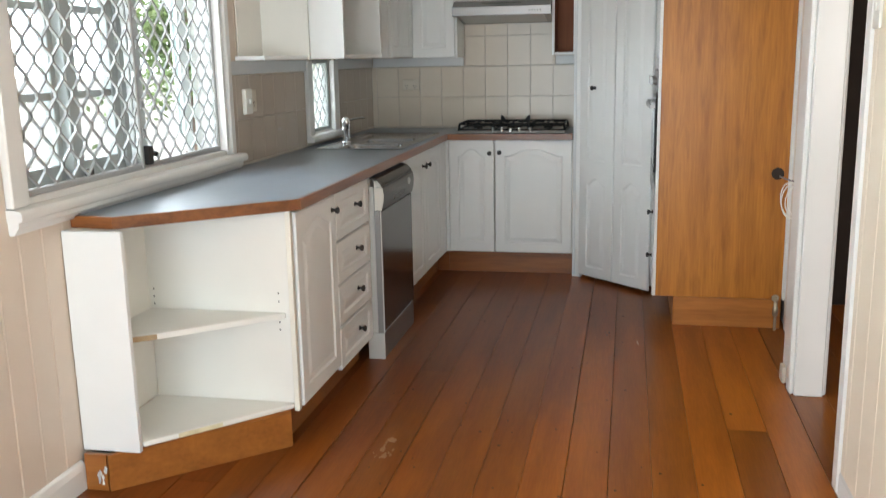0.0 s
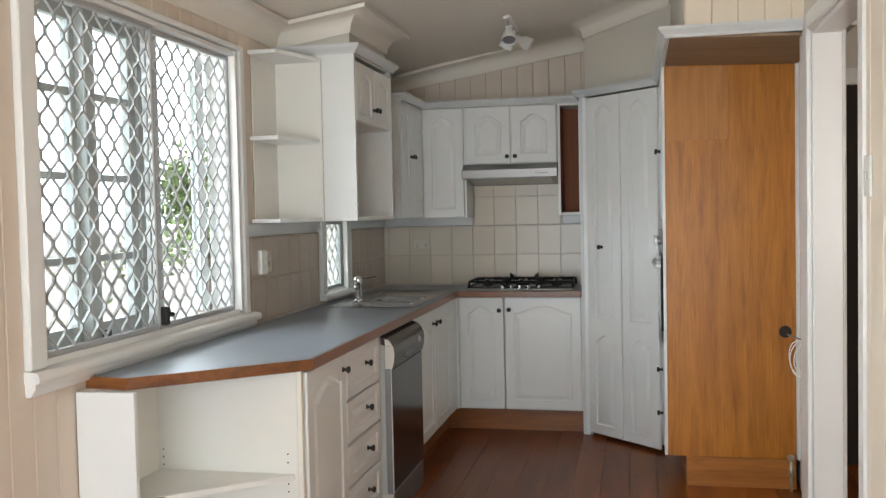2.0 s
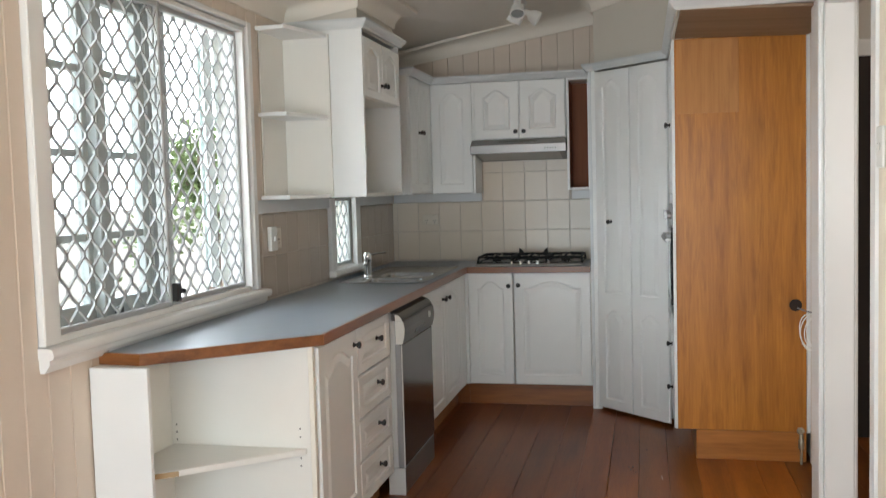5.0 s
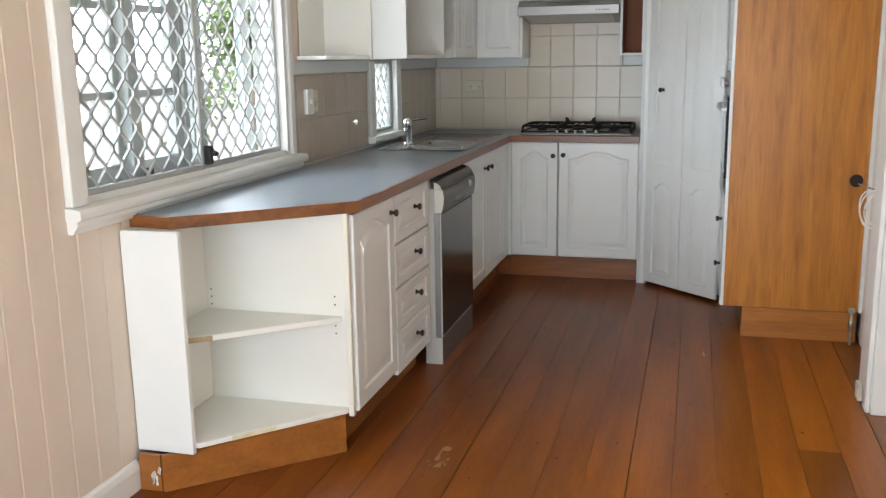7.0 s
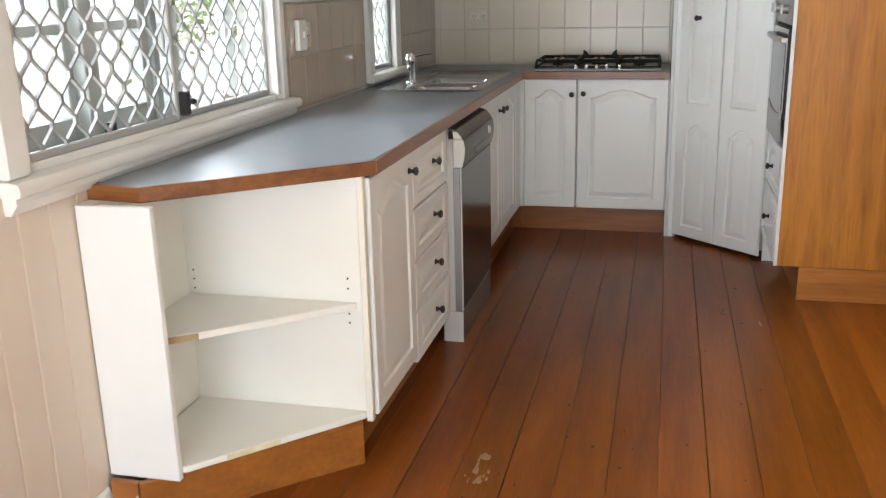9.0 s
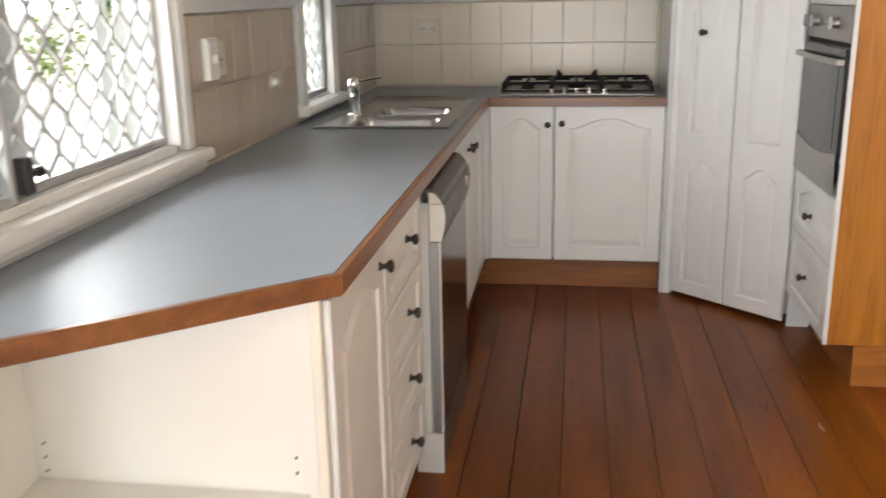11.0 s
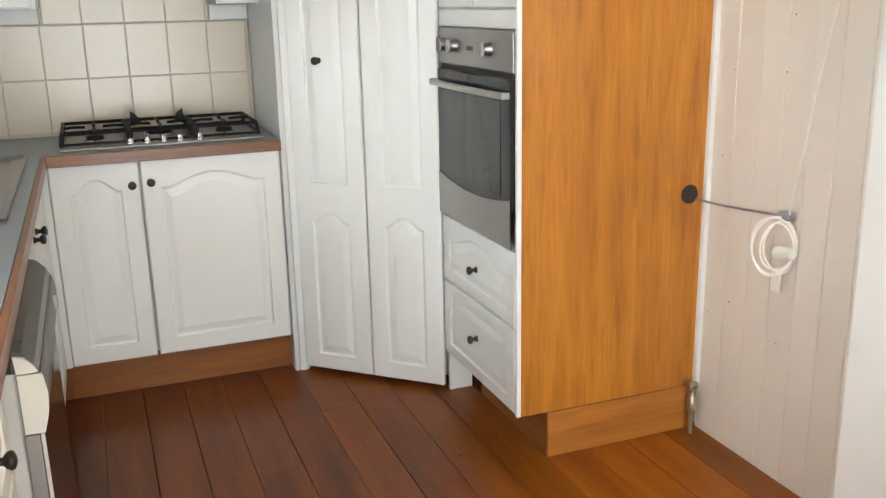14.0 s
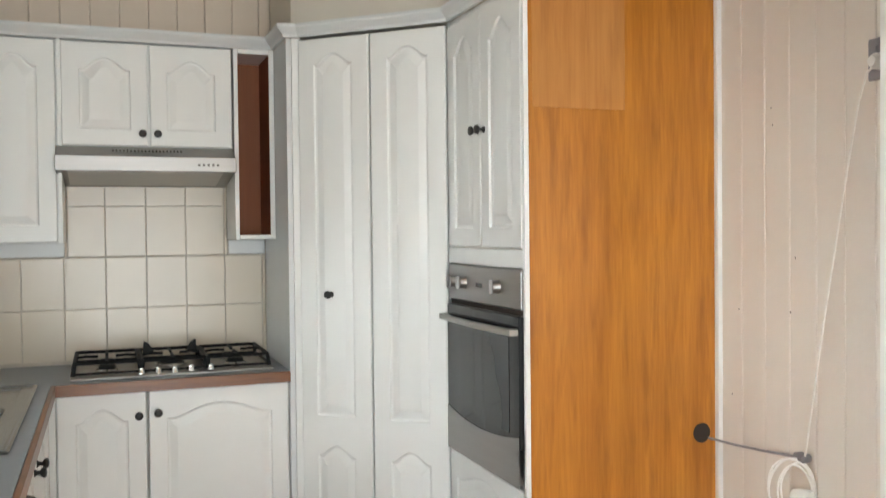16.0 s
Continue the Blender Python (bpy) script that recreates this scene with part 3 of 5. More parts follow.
W2("architrave", bm, TRIM)
W2("window_frame", frame_boxes(XL - 0.05, XL - 0.015, win2[0], win2[1], win2[2], win2[3], 0.022), SASH)
W2("diamond_grille", grille(win2[0] + 0.02, win2[1] - 0.02, win2[2] + 0.02, win2[3] - 0.01, XL - 0.03), GRILLE)
W2("window_sill", moulding([(XL, win2[1] + 0.11, 0.918), (XL, win2[0] - 0.105, 0.918)], sprof, side=-1), TRIM, smooth=True)
W2("sill_board", box(XL - 0.12, win2[0], win2[2] - 0.016, XL + 0.0, win2[1], win2[2] + 0.003), TRIM)
p = W2("pane", box(XL - 0.10, win2[0], win2[2], XL - 0.096, win2[1], win2[3], 0), GLASS)
p.visible_shadow = False

# doorway to the hall
door_1 = tagged(new("door_1"), "open doorway with white painted jambs and architrave", "doorway", kind="structure")
door_1.matrix_basis = pose(XR, 0.35, 0)
def D1(name, bm, material, label=""):
    bm.transform(Matrix.Translation((-XR, -0.35, 0)))
    return part(name, bm, material, door_1, label)
bm = bmesh.new()
box(XR - 0.004, DOOR[1] - 0.024, 0, XR + 0.106, DOOR[1], DOOR[3], 0.003, bm)
box(XR - 0.004, DOOR[0], 0, XR + 0.106, DOOR[0] + 0.024, DOOR[3], 0.003, bm)
box(XR - 0.004, DOOR[0] + 0.024, DOOR[3] - 0.024, XR + 0.106, DOOR[1] - 0.024, DOOR[3], 0.003, bm)
D1("jamb", bm, TRIM)
for xa, xb in ((XR - 0.022, XR), (XR + 0.10, XR + 0.122)):
    bm = bmesh.new()
    box(xa, DOOR[1] - 0.010, 0, xb, DOOR[1] + 0.064, DOOR[3] + 0.066, 0.008, bm)
    box(xa, DOOR[0] - 0.064, 0, xb, DOOR[0] + 0.010, DOOR[3] + 0.066, 0.008, bm)
    box(xa, DOOR[0] + 0.010, DOOR[3] - 0.010, xb, DOOR[1] - 0.010, DOOR[3] + 0.066, 0.008, bm)
    D1("architrave", bm, TRIM)
bm = box(XR - 0.010, 0.826, 0, XR + 0.02, 0.985, 2.11, 0.003)
D1("wall_end_lining", bm, TRIM)
D1("alcove_bead", box(XA - 0.012, 0.98, 0, XA + 0.012, 1.005, 2.11, 0.003), TRIM)
D1("alcove_bead", box(XA - 0.018, 1.684, 0.15, XA + 0.004, 1.702, 2.11, 0.002), TRIM)

# dark doorway across the hall
door_2 = tagged(new("door_2"), "dark doorway with white architrave across the hall", "doorway", kind="structure")
door_2.matrix_basis = pose(3.22, 2.199, 0, rz=90)
bm = bmesh.new()
for s in ((-0.02, -0.52, 0, 0.0, -0.43, 2.13), (-0.02, 0.43, 0, 0.0, 0.52, 2.13), (-0.02, -0.43, 2.04, 0.0, 0.43, 2.13)):
    box(*s, 0.004, bm)
part("architrave", bm, TRIM, door_2)
# dark sheet paints the shade of the room behind, which is not built
part("dark_sheet", box(-0.006, -0.43, 0, -0.001, 0.43, 2.04, 0), DARK, door_2, "dark sheet standing for the unlit room beyond")

# skirtings
skp = [(0, 0), (0.016, 0), (0.016, 0.072), (0.011, 0.092), (0.004, 0.100), (0, 0.100)]
bm = moulding([(XL + 0.001, YR, 0), (XL + 0.001, -0.47, 0)], skp)
moulding([(XR - 0.001, -0.135, 0), (XR - 0.001, YR, 0)], skp, bm)
struct("baseboard", bm, TRIM, "white painted skirting board")

# frame of the glazed door behind the start
struct("door_3", frame_boxes(0, 0.06, REAR[0], REAR[1], REAR[2], REAR[3], 0.06), TRIM, "white frame of the glazed door behind").matrix_basis = Matrix(((0, 1, 0, 0), (1, 0, 0, YR - 0.12), (0, 0, 1, 0), (0, 0, 0, 1)))

# ---- cabinets ----
def panel_zone(bm, x0, x1, z0, z1, mx, mb, mt, arch):
    """Front-face zone with one moulded raised panel; front is y = -0.018."""
    N = 14
    def ring(ins, y):
        xl, xr, zb, zt = x0 + mx + ins, x1 - mx - ins, z0 + mb + ins, z1 - mt - ins
        pts = [(xl, zb), (xr, zb)]
        for k in range(N + 1):
            u = k / N
            x = xr + (xl - xr) * u
            c = abs(u - 0.5) / 0.42
            hump = (0.5 + 0.5 * math.cos(math.pi * min(1, c))) ** 0.6
            pts.append((x, zt - arch * (1 - hump)))
        return [bm.verts.new((x, y, z)) for x, z in pts]
    F = -0.018
    outer = [(x0, z0), (x1, z0)]
    for k in range(N + 1):
        outer.append((x1 + (x0 - x1) * k / N if 0 < k < N else (x1 if k == 0 else x0), z1))
    rings = [[bm.verts.new((x, F, z)) for x, z in outer], ring(0, F), ring(0.004, F + 0.0064), ring(0.010, F + 0.0076), ring(0.034, F + 0.0012), ring(0.037, F + 0.0008)]
    for a, c in zip(rings, rings[1:]):
        n = len(a)
        for i in range(n):
            bm.faces.new((a[i], a[(i + 1) % n], c[(i + 1) % n], c[i]))
    bm.faces.new(rings[-1])


def door_mesh(w, h, zones, mx=0.055):
    """zones: (z0, z1, arch) bands covering 0..h; arch 0 is square, None is plain."""
    bm = bmesh.new()
    e = 0.004
    for z0, z1, arch in zones:
        lo, hi = max(z0, e), min(z1, h - e)
        if arch is None:
            v = [bm.verts.new(p) for p in ((e, -0.018, lo), (w - e, -0.018, lo), (w - e, -0.018, hi), (e, -0.018, hi))]
            bm.faces.new(v)
        else:
            panel_zone(bm, e, w - e, lo, hi, mx, 0.055 if h > 0.3 else 0.036, 0.05 if h > 0.3 else 0.034, arch)
    # chamfer, edges and back
    r0 = [(e, -0.018, e), (w - e, -0.018, e), (w - e, -0.018, h - e), (e, -0.018, h - e)]
    r1 = [(0, -0.014, 0), (w, -0.014, 0), (w, -0.014, h), (0, -0.014, h)]
    r2 = [(0, 0, 0), (w, 0, 0), (w, 0, h), (0, 0, h)]
    R = [[bm.verts.new(p) for p in r] for r in (r0, r1, r2)]
    for a, c in zip(R, R[1:]):
        for i in range(4):
            bm.faces.new((a[i], a[(i + 1) % 4], c[(i + 1) % 4], c[i]))
    bm.faces.new(R[2])
    bmesh.ops.remove_doubles(bm, verts=bm.verts[:], dist=0.0002)
    bmesh.ops.recalc_face_normals(bm, faces=bm.faces[:])
    return bm


def knob(parent, x, z):
    m = Matrix.Translation((x, -0.018, z)) @ Matrix.Rotation(radians(90), 4, "X")
    return part("knob", lathe([(0.011, 0), (0.009, 0.003), (0.006, 0.008), (0.006, 0.014), (0.012, 0.019), (0.0145, 0.024), (0.013, 0.029), (0.006, 0.032)], None, 14), BLACK, parent, "black turned knob", m, True)


def door(parent, x, z, w, h, zones=None, knobs=(), mx=0.055, name="door", gap=0.0026):
    zones = zones or [(0, h, 0.045)]
    d = part(name, door_mesh(w - 2 * gap, h - 2 * gap, [(a, min(b, h - 2 * gap), c) for a, b, c in zones], mx), CAB, parent, "", Matrix.Translation((x + gap, -0.001, z + gap)))
    for kx, kz in knobs:
        knob(d, kx, kz)
    return d


def carcass(parent, w, d, z0, z1, kick=True, kd=0.055):
    bm = box(0, 0.035, z0, w, d, z1, 0.001)
    box(0, 0.0, z0, 0.016, 0.0349, z1, 0.001, bm)
    box(w - 0.016, 0.0, z0, w, 0.0349, z1, 0.001, bm)
    part("body", bm, CARC, parent)
    if kick:
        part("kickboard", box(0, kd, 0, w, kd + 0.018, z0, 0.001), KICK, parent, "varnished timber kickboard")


G = "white kitchen base units"
LAB = "white painted base cupboard with raised-panel door and black knob"
base_a = thing("base_cabinet", pose(0.56, 0.0, 0, rz=90), LAB, "cabinet", G)
carcass(base_a, 0.45, 0.588, 0.14, 0.862)
door(base_a, 0.003, 0.135, 0.447, 0.720, knobs=[(0.40, 0.656)])

base_b = thing("drawer_unit", pose(0.56, 0.452, 0, rz=90), "white four-drawer kitchen unit with black knobs", "drawers", G)
carcass(base_b, 0.478, 0.588, 0.14, 0.862)
for z0, z1 in ((0.655, 0.855), (0.475, 0.652), (0.298, 0.472), (0.112, 0.295)):
    door(base_b, 0, z0, 0.478, z1 - z0, [(0, z1 - z0, 0.0)], [(0.262, (z1 - z0) / 2 + 0.012)], mx=0.05, name="drawer_front")

base_c = thing("base_cabinet", pose(0.56, 1.565, 0, rz=90), "white painted double base cupboard under the sink", "cabinet", G)
carcass(base_c, 1.125, 0.588, 0.14, 0.70)
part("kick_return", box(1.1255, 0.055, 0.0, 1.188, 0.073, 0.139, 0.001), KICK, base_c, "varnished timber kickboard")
part("top_rail", box(0, 0, 0.70, 1.125, 0.018, 0.862, 0.001), CARC, base_c)
door(base_c, 0.0, 0.14, 0.515, 0.715, knobs=[(0.465, 0.63)])
door(base_c, 0.517, 0.14, 0.46, 0.715, knobs=[(0.05, 0.63)])
part("corner_filler", box(0.98, -0.018, 0.14, 1.1365, 0, 0.855, 0.002), CAB, base_c)

base_d = thing("base_cabinet", pose(0.585, 2.72, 0), "white painted double base cupboard under the gas hob", "cabinet", G)
carcass(base_d, 0.80, 0.488, 0.14, 0.862, kd=0.035)
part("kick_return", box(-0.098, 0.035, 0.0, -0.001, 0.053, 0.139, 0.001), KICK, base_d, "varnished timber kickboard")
part("stile", box(-0.0065, -0.018, 0.14, 0.0145, -0.0005, 0.862, 0.001), CAB, base_d)
door(base_d, 0.015, 0.14, 0.292, 0.722, knobs=[(0.262, 0.635)])
door(base_d, 0.31, 0.14, 0.487, 0.722, knobs=[(0.03, 0.64)])

# open corner shelves at the end of the run
A0, A1 = (0.18, -0.445), (0.567, -0.022)
end = thing("end_shelf", pose(0.0, 0.0, 0), "white open corner shelf unit with yellowed empty shelves", "shelf unit")
part("end_panel", box(XL + 0.004, -0.452, 0.128, 0.178, -0.432, 0.862, 0.002), CAB, end)
part("wall_panel", box(XL + 0.004, -0.431, 0.16, 0.012, -0.021, 0.862, 0.001), CARC, end)
part("back_panel", box(XL + 0.004, -0.020, 0.14, 0.550, -0.003, 0.862, 0.001), CARC, end)
part("stile", box(0.551, -0.027, 0.128, 0.570, -0.003, 0.862, 0.002), YELLOWED, end, "slightly yellowed white edge")
part("bottom_shelf", prism([(0.013, -0.43), (0.185, -0.43), (0.552, -0.038), (0.552, -0.022), (0.013, -0.022)], 0.142, 0.16, 0.002), CARC, end)
part("yellowed_edge", prism([(0.262, -0.3475), (0.264, -0.3485), (0.546, -0.0395), (0.5455, -0.0365)], 0.1435, 0.1585), YELLOW, end, "yellowed worn shelf edge")
s = part("middle_shelf", prism([(0.013, -0.37), (0.13, -0.37), (0.20, -0.32), (0.535, -0.030), (0.535, -0.021), (0.013, -0.021)], 0.476, 0.496, 0.0015), CARC, end)
part("bare_edge", prism([(0.131, -0.3725), (0.133, -0.3735), (0.201, -0.3245), (0.199, -0.3235)], 0.477, 0.495), BARE, s, "bare chipboard edge")
part("kickboard", prism([(0.078, -0.482), (0.545, -0.045), (0.532, -0.032), (0.066, -0.468)], 0.0, 0.126, 0.001), KICKE, end, "varnished timber kickboard")
part("kick_lip", prism([(0.19, -0.377), (0.545, -0.045), (0.532, -0.032), (0.178, -0.363)], 0.1262, 0.1415, 0.001), KICKE, end)
part("kick_return", box(XL + 0.02, -0.478, 0, 0.068, -0.462, 0.126, 0.001), KICKE, end)
rw = random.Random(3)
for k in range(9):
    zc, xc = rw.uniform(0.01, 0.09), rw.uniform(0.036, 0.066)
    chip = [(xc + 0.006 * rw.uniform(0.5, 1.2) * math.cos(a * 1.05), zc + 0.011 * rw.uniform(0.5, 1.3) * math.sin(a * 1.05)) for a in range(6)]
    bm = prism(chip, 0.0, 0.0008)
    bm.transform(Matrix.Translation((0, -0.4781, 0)) @ Matrix.Rotation(radians(90), 4, "X"))
    part("paint_chip", bm, TRIM, end, "flake of white paint")
for x, zs in ((0.03, (0.512, 0.540, 0.568)), (0.511, (0.432, 0.460, 0.536, 0.566))):
    for z in zs:
        part("shelf_pin_hole", lathe([(0.003, 0), (0.003, 0.001)], Matrix.Translation((x, -0.0203, z)) @ Matrix.Rotation(radians(90), 4, "X"), 8), BLACK, end)

# worktop
top = thing("worktop", pose(0.0, 0.0, 0.862), "grey laminate L-shaped worktop with red timber edging", "worktop")
poly = [(0.588, 0.012), (0.588, 2.679), (1.383, 2.679), (1.383, 3.19), (XL + 0.002, 3.19), (XL + 0.002, -0.375), (0.125, -0.395)]
sink_hole = (0.085, 1.73, 0.535, 2.67)
hx0, hy0, hx1, hy1 = sink_hole
lam = prism([(0.588, 0.012), (0.588, hy0), (XL + 0.002, hy0), (XL + 0.002, -0.375), (0.125, -0.395)], 0.002, 0.038)
prism([(XL + 0.002, hy0), (hx0, hy0), (hx0, hy1), (XL + 0.002, hy1)], 0.002, 0.038, 0, lam)
prism([(hx1, hy0), (0.588, hy0), (0.588, hy1), (hx1, hy1)], 0.002, 0.038, 0, lam)
prism([(XL + 0.002, hy1), (0.588, hy1), (1.383, hy1), (1.383, 3.19), (XL + 0.002, 3.19)], 0.002, 0.038, 0, lam)
prism([(0.588, 2.679), (1.383, 2.679), (1.383, hy1), (0.588, hy1)], 0.002, 0.038, 0, lam)
bmesh.ops.remove_doubles(lam, verts=lam.verts[:], dist=0.0003)
part("laminate_top", lam, BENCH, top)
rim = [Vector(p) for p in ((XL + 0.002, -0.3765), (0.125, -0.3965), (0.5895, 0.0105), (0.5895, 2.6775), (1.383, 2.6775))]
outer = []
for i, p in enumerate(rim):
    ns = []
    for q, r in ((i - 1, i), (i, i + 1)):
        if q >= 0 and r < len(rim):
            d = (rim[r] - rim[q]).normalized()
            ns.append(Vector((d.y, -d.x)))
    h = sum(ns, Vector((0, 0))).normalized()
    outer.append(p + h * (0.014 / h.dot(ns[0])))
for i in range(4):
    q = [rim[i], rim[i + 1], outer[i + 1], outer[i]]
    part("edging", prism([tuple(v) for v in q], 0.0, 0.0388, 0.0015), EDGEY if i == 2 else EDGE, top, "red-brown timber edging")

part("edge_block", box(XL + 0.003, -0.384, 0.0392, XL + 0.026, -0.366, 0.062, 0.002), EDGE, top, "small offcut of red timber")

# dishwasher
dw = thing("dishwasher", pose(0.60, 0.945, 0, rz=90), "stainless steel dishwasher with dark control strip, under the worktop", "dishwasher")
part("body", box(0.004, 0.0, 0.10, 0.596, 0.55, 0.845, 0.004), DWPL, dw)
bm = box(0.004, -0.030, 0.13, 0.596, -0.002, 0.70, 0.006)
part("door", bm, DWST, dw, "brushed steel door")
own = bmesh.new()
prof = [(-0.002, 0.702), (-0.033, 0.702), (-0.042, 0.735), (-0.045, 0.77), (-0.041, 0.800), (-0.038, 0.806), (-0.002, 0.806)]
dwprof = list(prof)
lo = [own.verts.new((0.004, y, z)) for y, z in prof]
hi = [own.verts.new((0.596, y, z)) for y, z in prof]
for i in range(len(prof)):
    j = (i + 1) % len(prof)
    own.faces.new((lo[i], lo[j], hi[j], hi[i]))
own.faces.new(lo[::-1]); own.faces.new(hi)
bmesh.ops.recalc_face_normals(own, faces=own.faces[:])
cp = part("control_panel", own, DWPANEL, dw, "curved steel control panel")
def slab_x(prof, x0, x1):
    """A profile of (y, z) drawn out along x."""
    own = bmesh.new()
    lo = [own.verts.new((x0, y, z)) for y, z in prof]
    hi = [own.verts.new((x1, y, z)) for y, z in prof]
    for i in range(len(prof)):
        j = (i + 1) % len(prof)
        own.faces.new((lo[i], lo[j], hi[j], hi[i]))
    own.faces.new(lo[::-1])
    own.faces.new(hi)
    bmesh.ops.recalc_face_normals(own, faces=own.faces[:])
    return own
lid = part("lid", slab_x([(-0.002, 0.808), (-0.036, 0.808), (-0.030, 0.822), (-0.012, 0.842), (0.02, 0.852), (0.02, 0.808)], 0.004, 0.596), DARKPL, dw, "dark brown upper lid")
part("lid_end", slab_x([(-0.002, 0.808), (-0.035, 0.808), (-0.030, 0.820), (-0.016, 0.835), (0.0, 0.838)], -0.003, 0.0038), CAPPL, lid, "white plastic end cap")
part("handle_recess", box(0.20, -0.0435, 0.722, 0.40, -0.036, 0.748, 0.003), DARKPL, cp)
part("knob", lathe([(0.016, 0), (0.016, 0.008), (0.012, 0.011)], None, 16), DWPL, cp, "", Matrix.Translation((0.48, -0.041, 0.775)) @ Matrix.Rotation(radians(90), 4, "X"), True)
part("side_cap", slab_x(dwprof, -0.003, 0.0038), CAPPL, dw, "white plastic end cap")
part("side_frame", box(-0.002, -0.024, 0.13, 0.003, 0.0, 0.70, 0.001), OVENST, dw, "grey metal side edge")
part("edge_bead", box(-0.001, -0.031, 0.13, 0.0035, -0.0245, 0.70, 0.001), DWPL, dw)
part("plinth_end", box(-0.0035, -0.030, 0.0, 0.0035, 0.05, 0.127, 0.002), DWPL, dw, "pale grey plinth end")
part("toe_panel", box(0.004, 0.010, 0.0, 0.596, 0.03, 0.098, 0.002), DWPL, dw, "grey plinth panel")
part("plinth", box(0.004, -0.026, 0.0, 0.596, 0.009, 0.127, 0.003), OVENST, dw, "grey lower panel")

# sink and tap
sink = thing("sink", pose(0.0, 0.0, 0.901), "stainless steel double-bowl sink with drainer set in worktop", "sink")
def bowl_sheet():
    """Sheet with a raised rim and two pressed bowls."""
    bm = bmesh.new()
    x0, y0, x1, y1 = 0.068, 1.705, 0.550, 2.695
    nx, ny = 110, 220
    bowls = ((0.175, 1.735, 0.492, 1.995), (0.195, 2.055, 0.490, 2.315))
    V = []
    for i in range(nx + 1):
        row = []
        for j in range(ny + 1):
            x, y = x0 + (x1 - x0) * i / nx, y0 + (y1 - y0) * j / ny
            z = 0.002
            e = min(x - x0, x1 - x, y - y0, y1 - y)
            z += 0.006 * max(0.0, 1 - abs(e - 0.008) / 0.009)
            for k, (a, b, c, d) in enumerate(bowls):
                r = 0.05
                dx, dy = max(a + r - x, 0, x - c + r), max(b + r - y, 0, y - d + r)
                q = r - math.hypot(dx, dy)
                if q > 0:
                    s = min(1, q / 0.034)
                    z = 0.002 - (0.15 if k == 0 else 0.11) * s * s * (3 - 2 * s)
            q = min(y - 2.36, 2.665 - y, x - 0.11, 0.51 - x)
            if q > 0:
                z -= 0.006 * min(1.0, q / 0.014)
            row.append(bm.verts.new((x, y, z)))
        V.append(row)
    for i in range(nx):
        for j in range(ny):
            bm.faces.new((V[i][j], V[i + 1][j], V[i + 1][j + 1], V[i][j + 1]))
    bmesh.ops.recalc_face_normals(bm, faces=bm.faces[:])
    return bm
part("sink_pressing", bowl_sheet(), SINKST, sink, "pressed steel bowls and drainer", soft=True)
for x, y, z in ((0.335, 1.865, -0.148), (0.34, 2.185, -0.108)):
    part("waste", lathe([(0.035, 0), (0.033, 0.004), (0.022, 0.004), (0.02, 0.001)], None, 20), CHROME, sink, "chrome waste", Matrix.Translation((x, y, z)), True)

tap = thing("tap", pose(0.142, 2.03, 0.903), "chrome mixer tap behind the sink bowls", "tap")
part("tap_body", lathe([(0.026, 0), (0.026, 0.006), (0.021, 0.012), (0.021, 0.10), (0.023, 0.105), (0.023, 0.115)], None, 20), CHROME, tap, smooth=True)
part("spout", tube([(0.004, -0.012, 0.066), (0.010, -0.05, 0.080), (0.020, -0.100, 0.092), (0.030, -0.140, 0.095), (0.032, -0.147, 0.086)], 0.0085, 10), CHROME, tap, smooth=True)
part("lever", lathe([(0.023, 0.117), (0.0235, 0.128), (0.017, 0.142), (0.006, 0.147)], None, 20, tube([(0.01, 0, 0.130), (0.06, 0.020, 0.139), (0.10, 0.034, 0.143)], 0.0045, 8)), CHROME, tap, smooth=True)

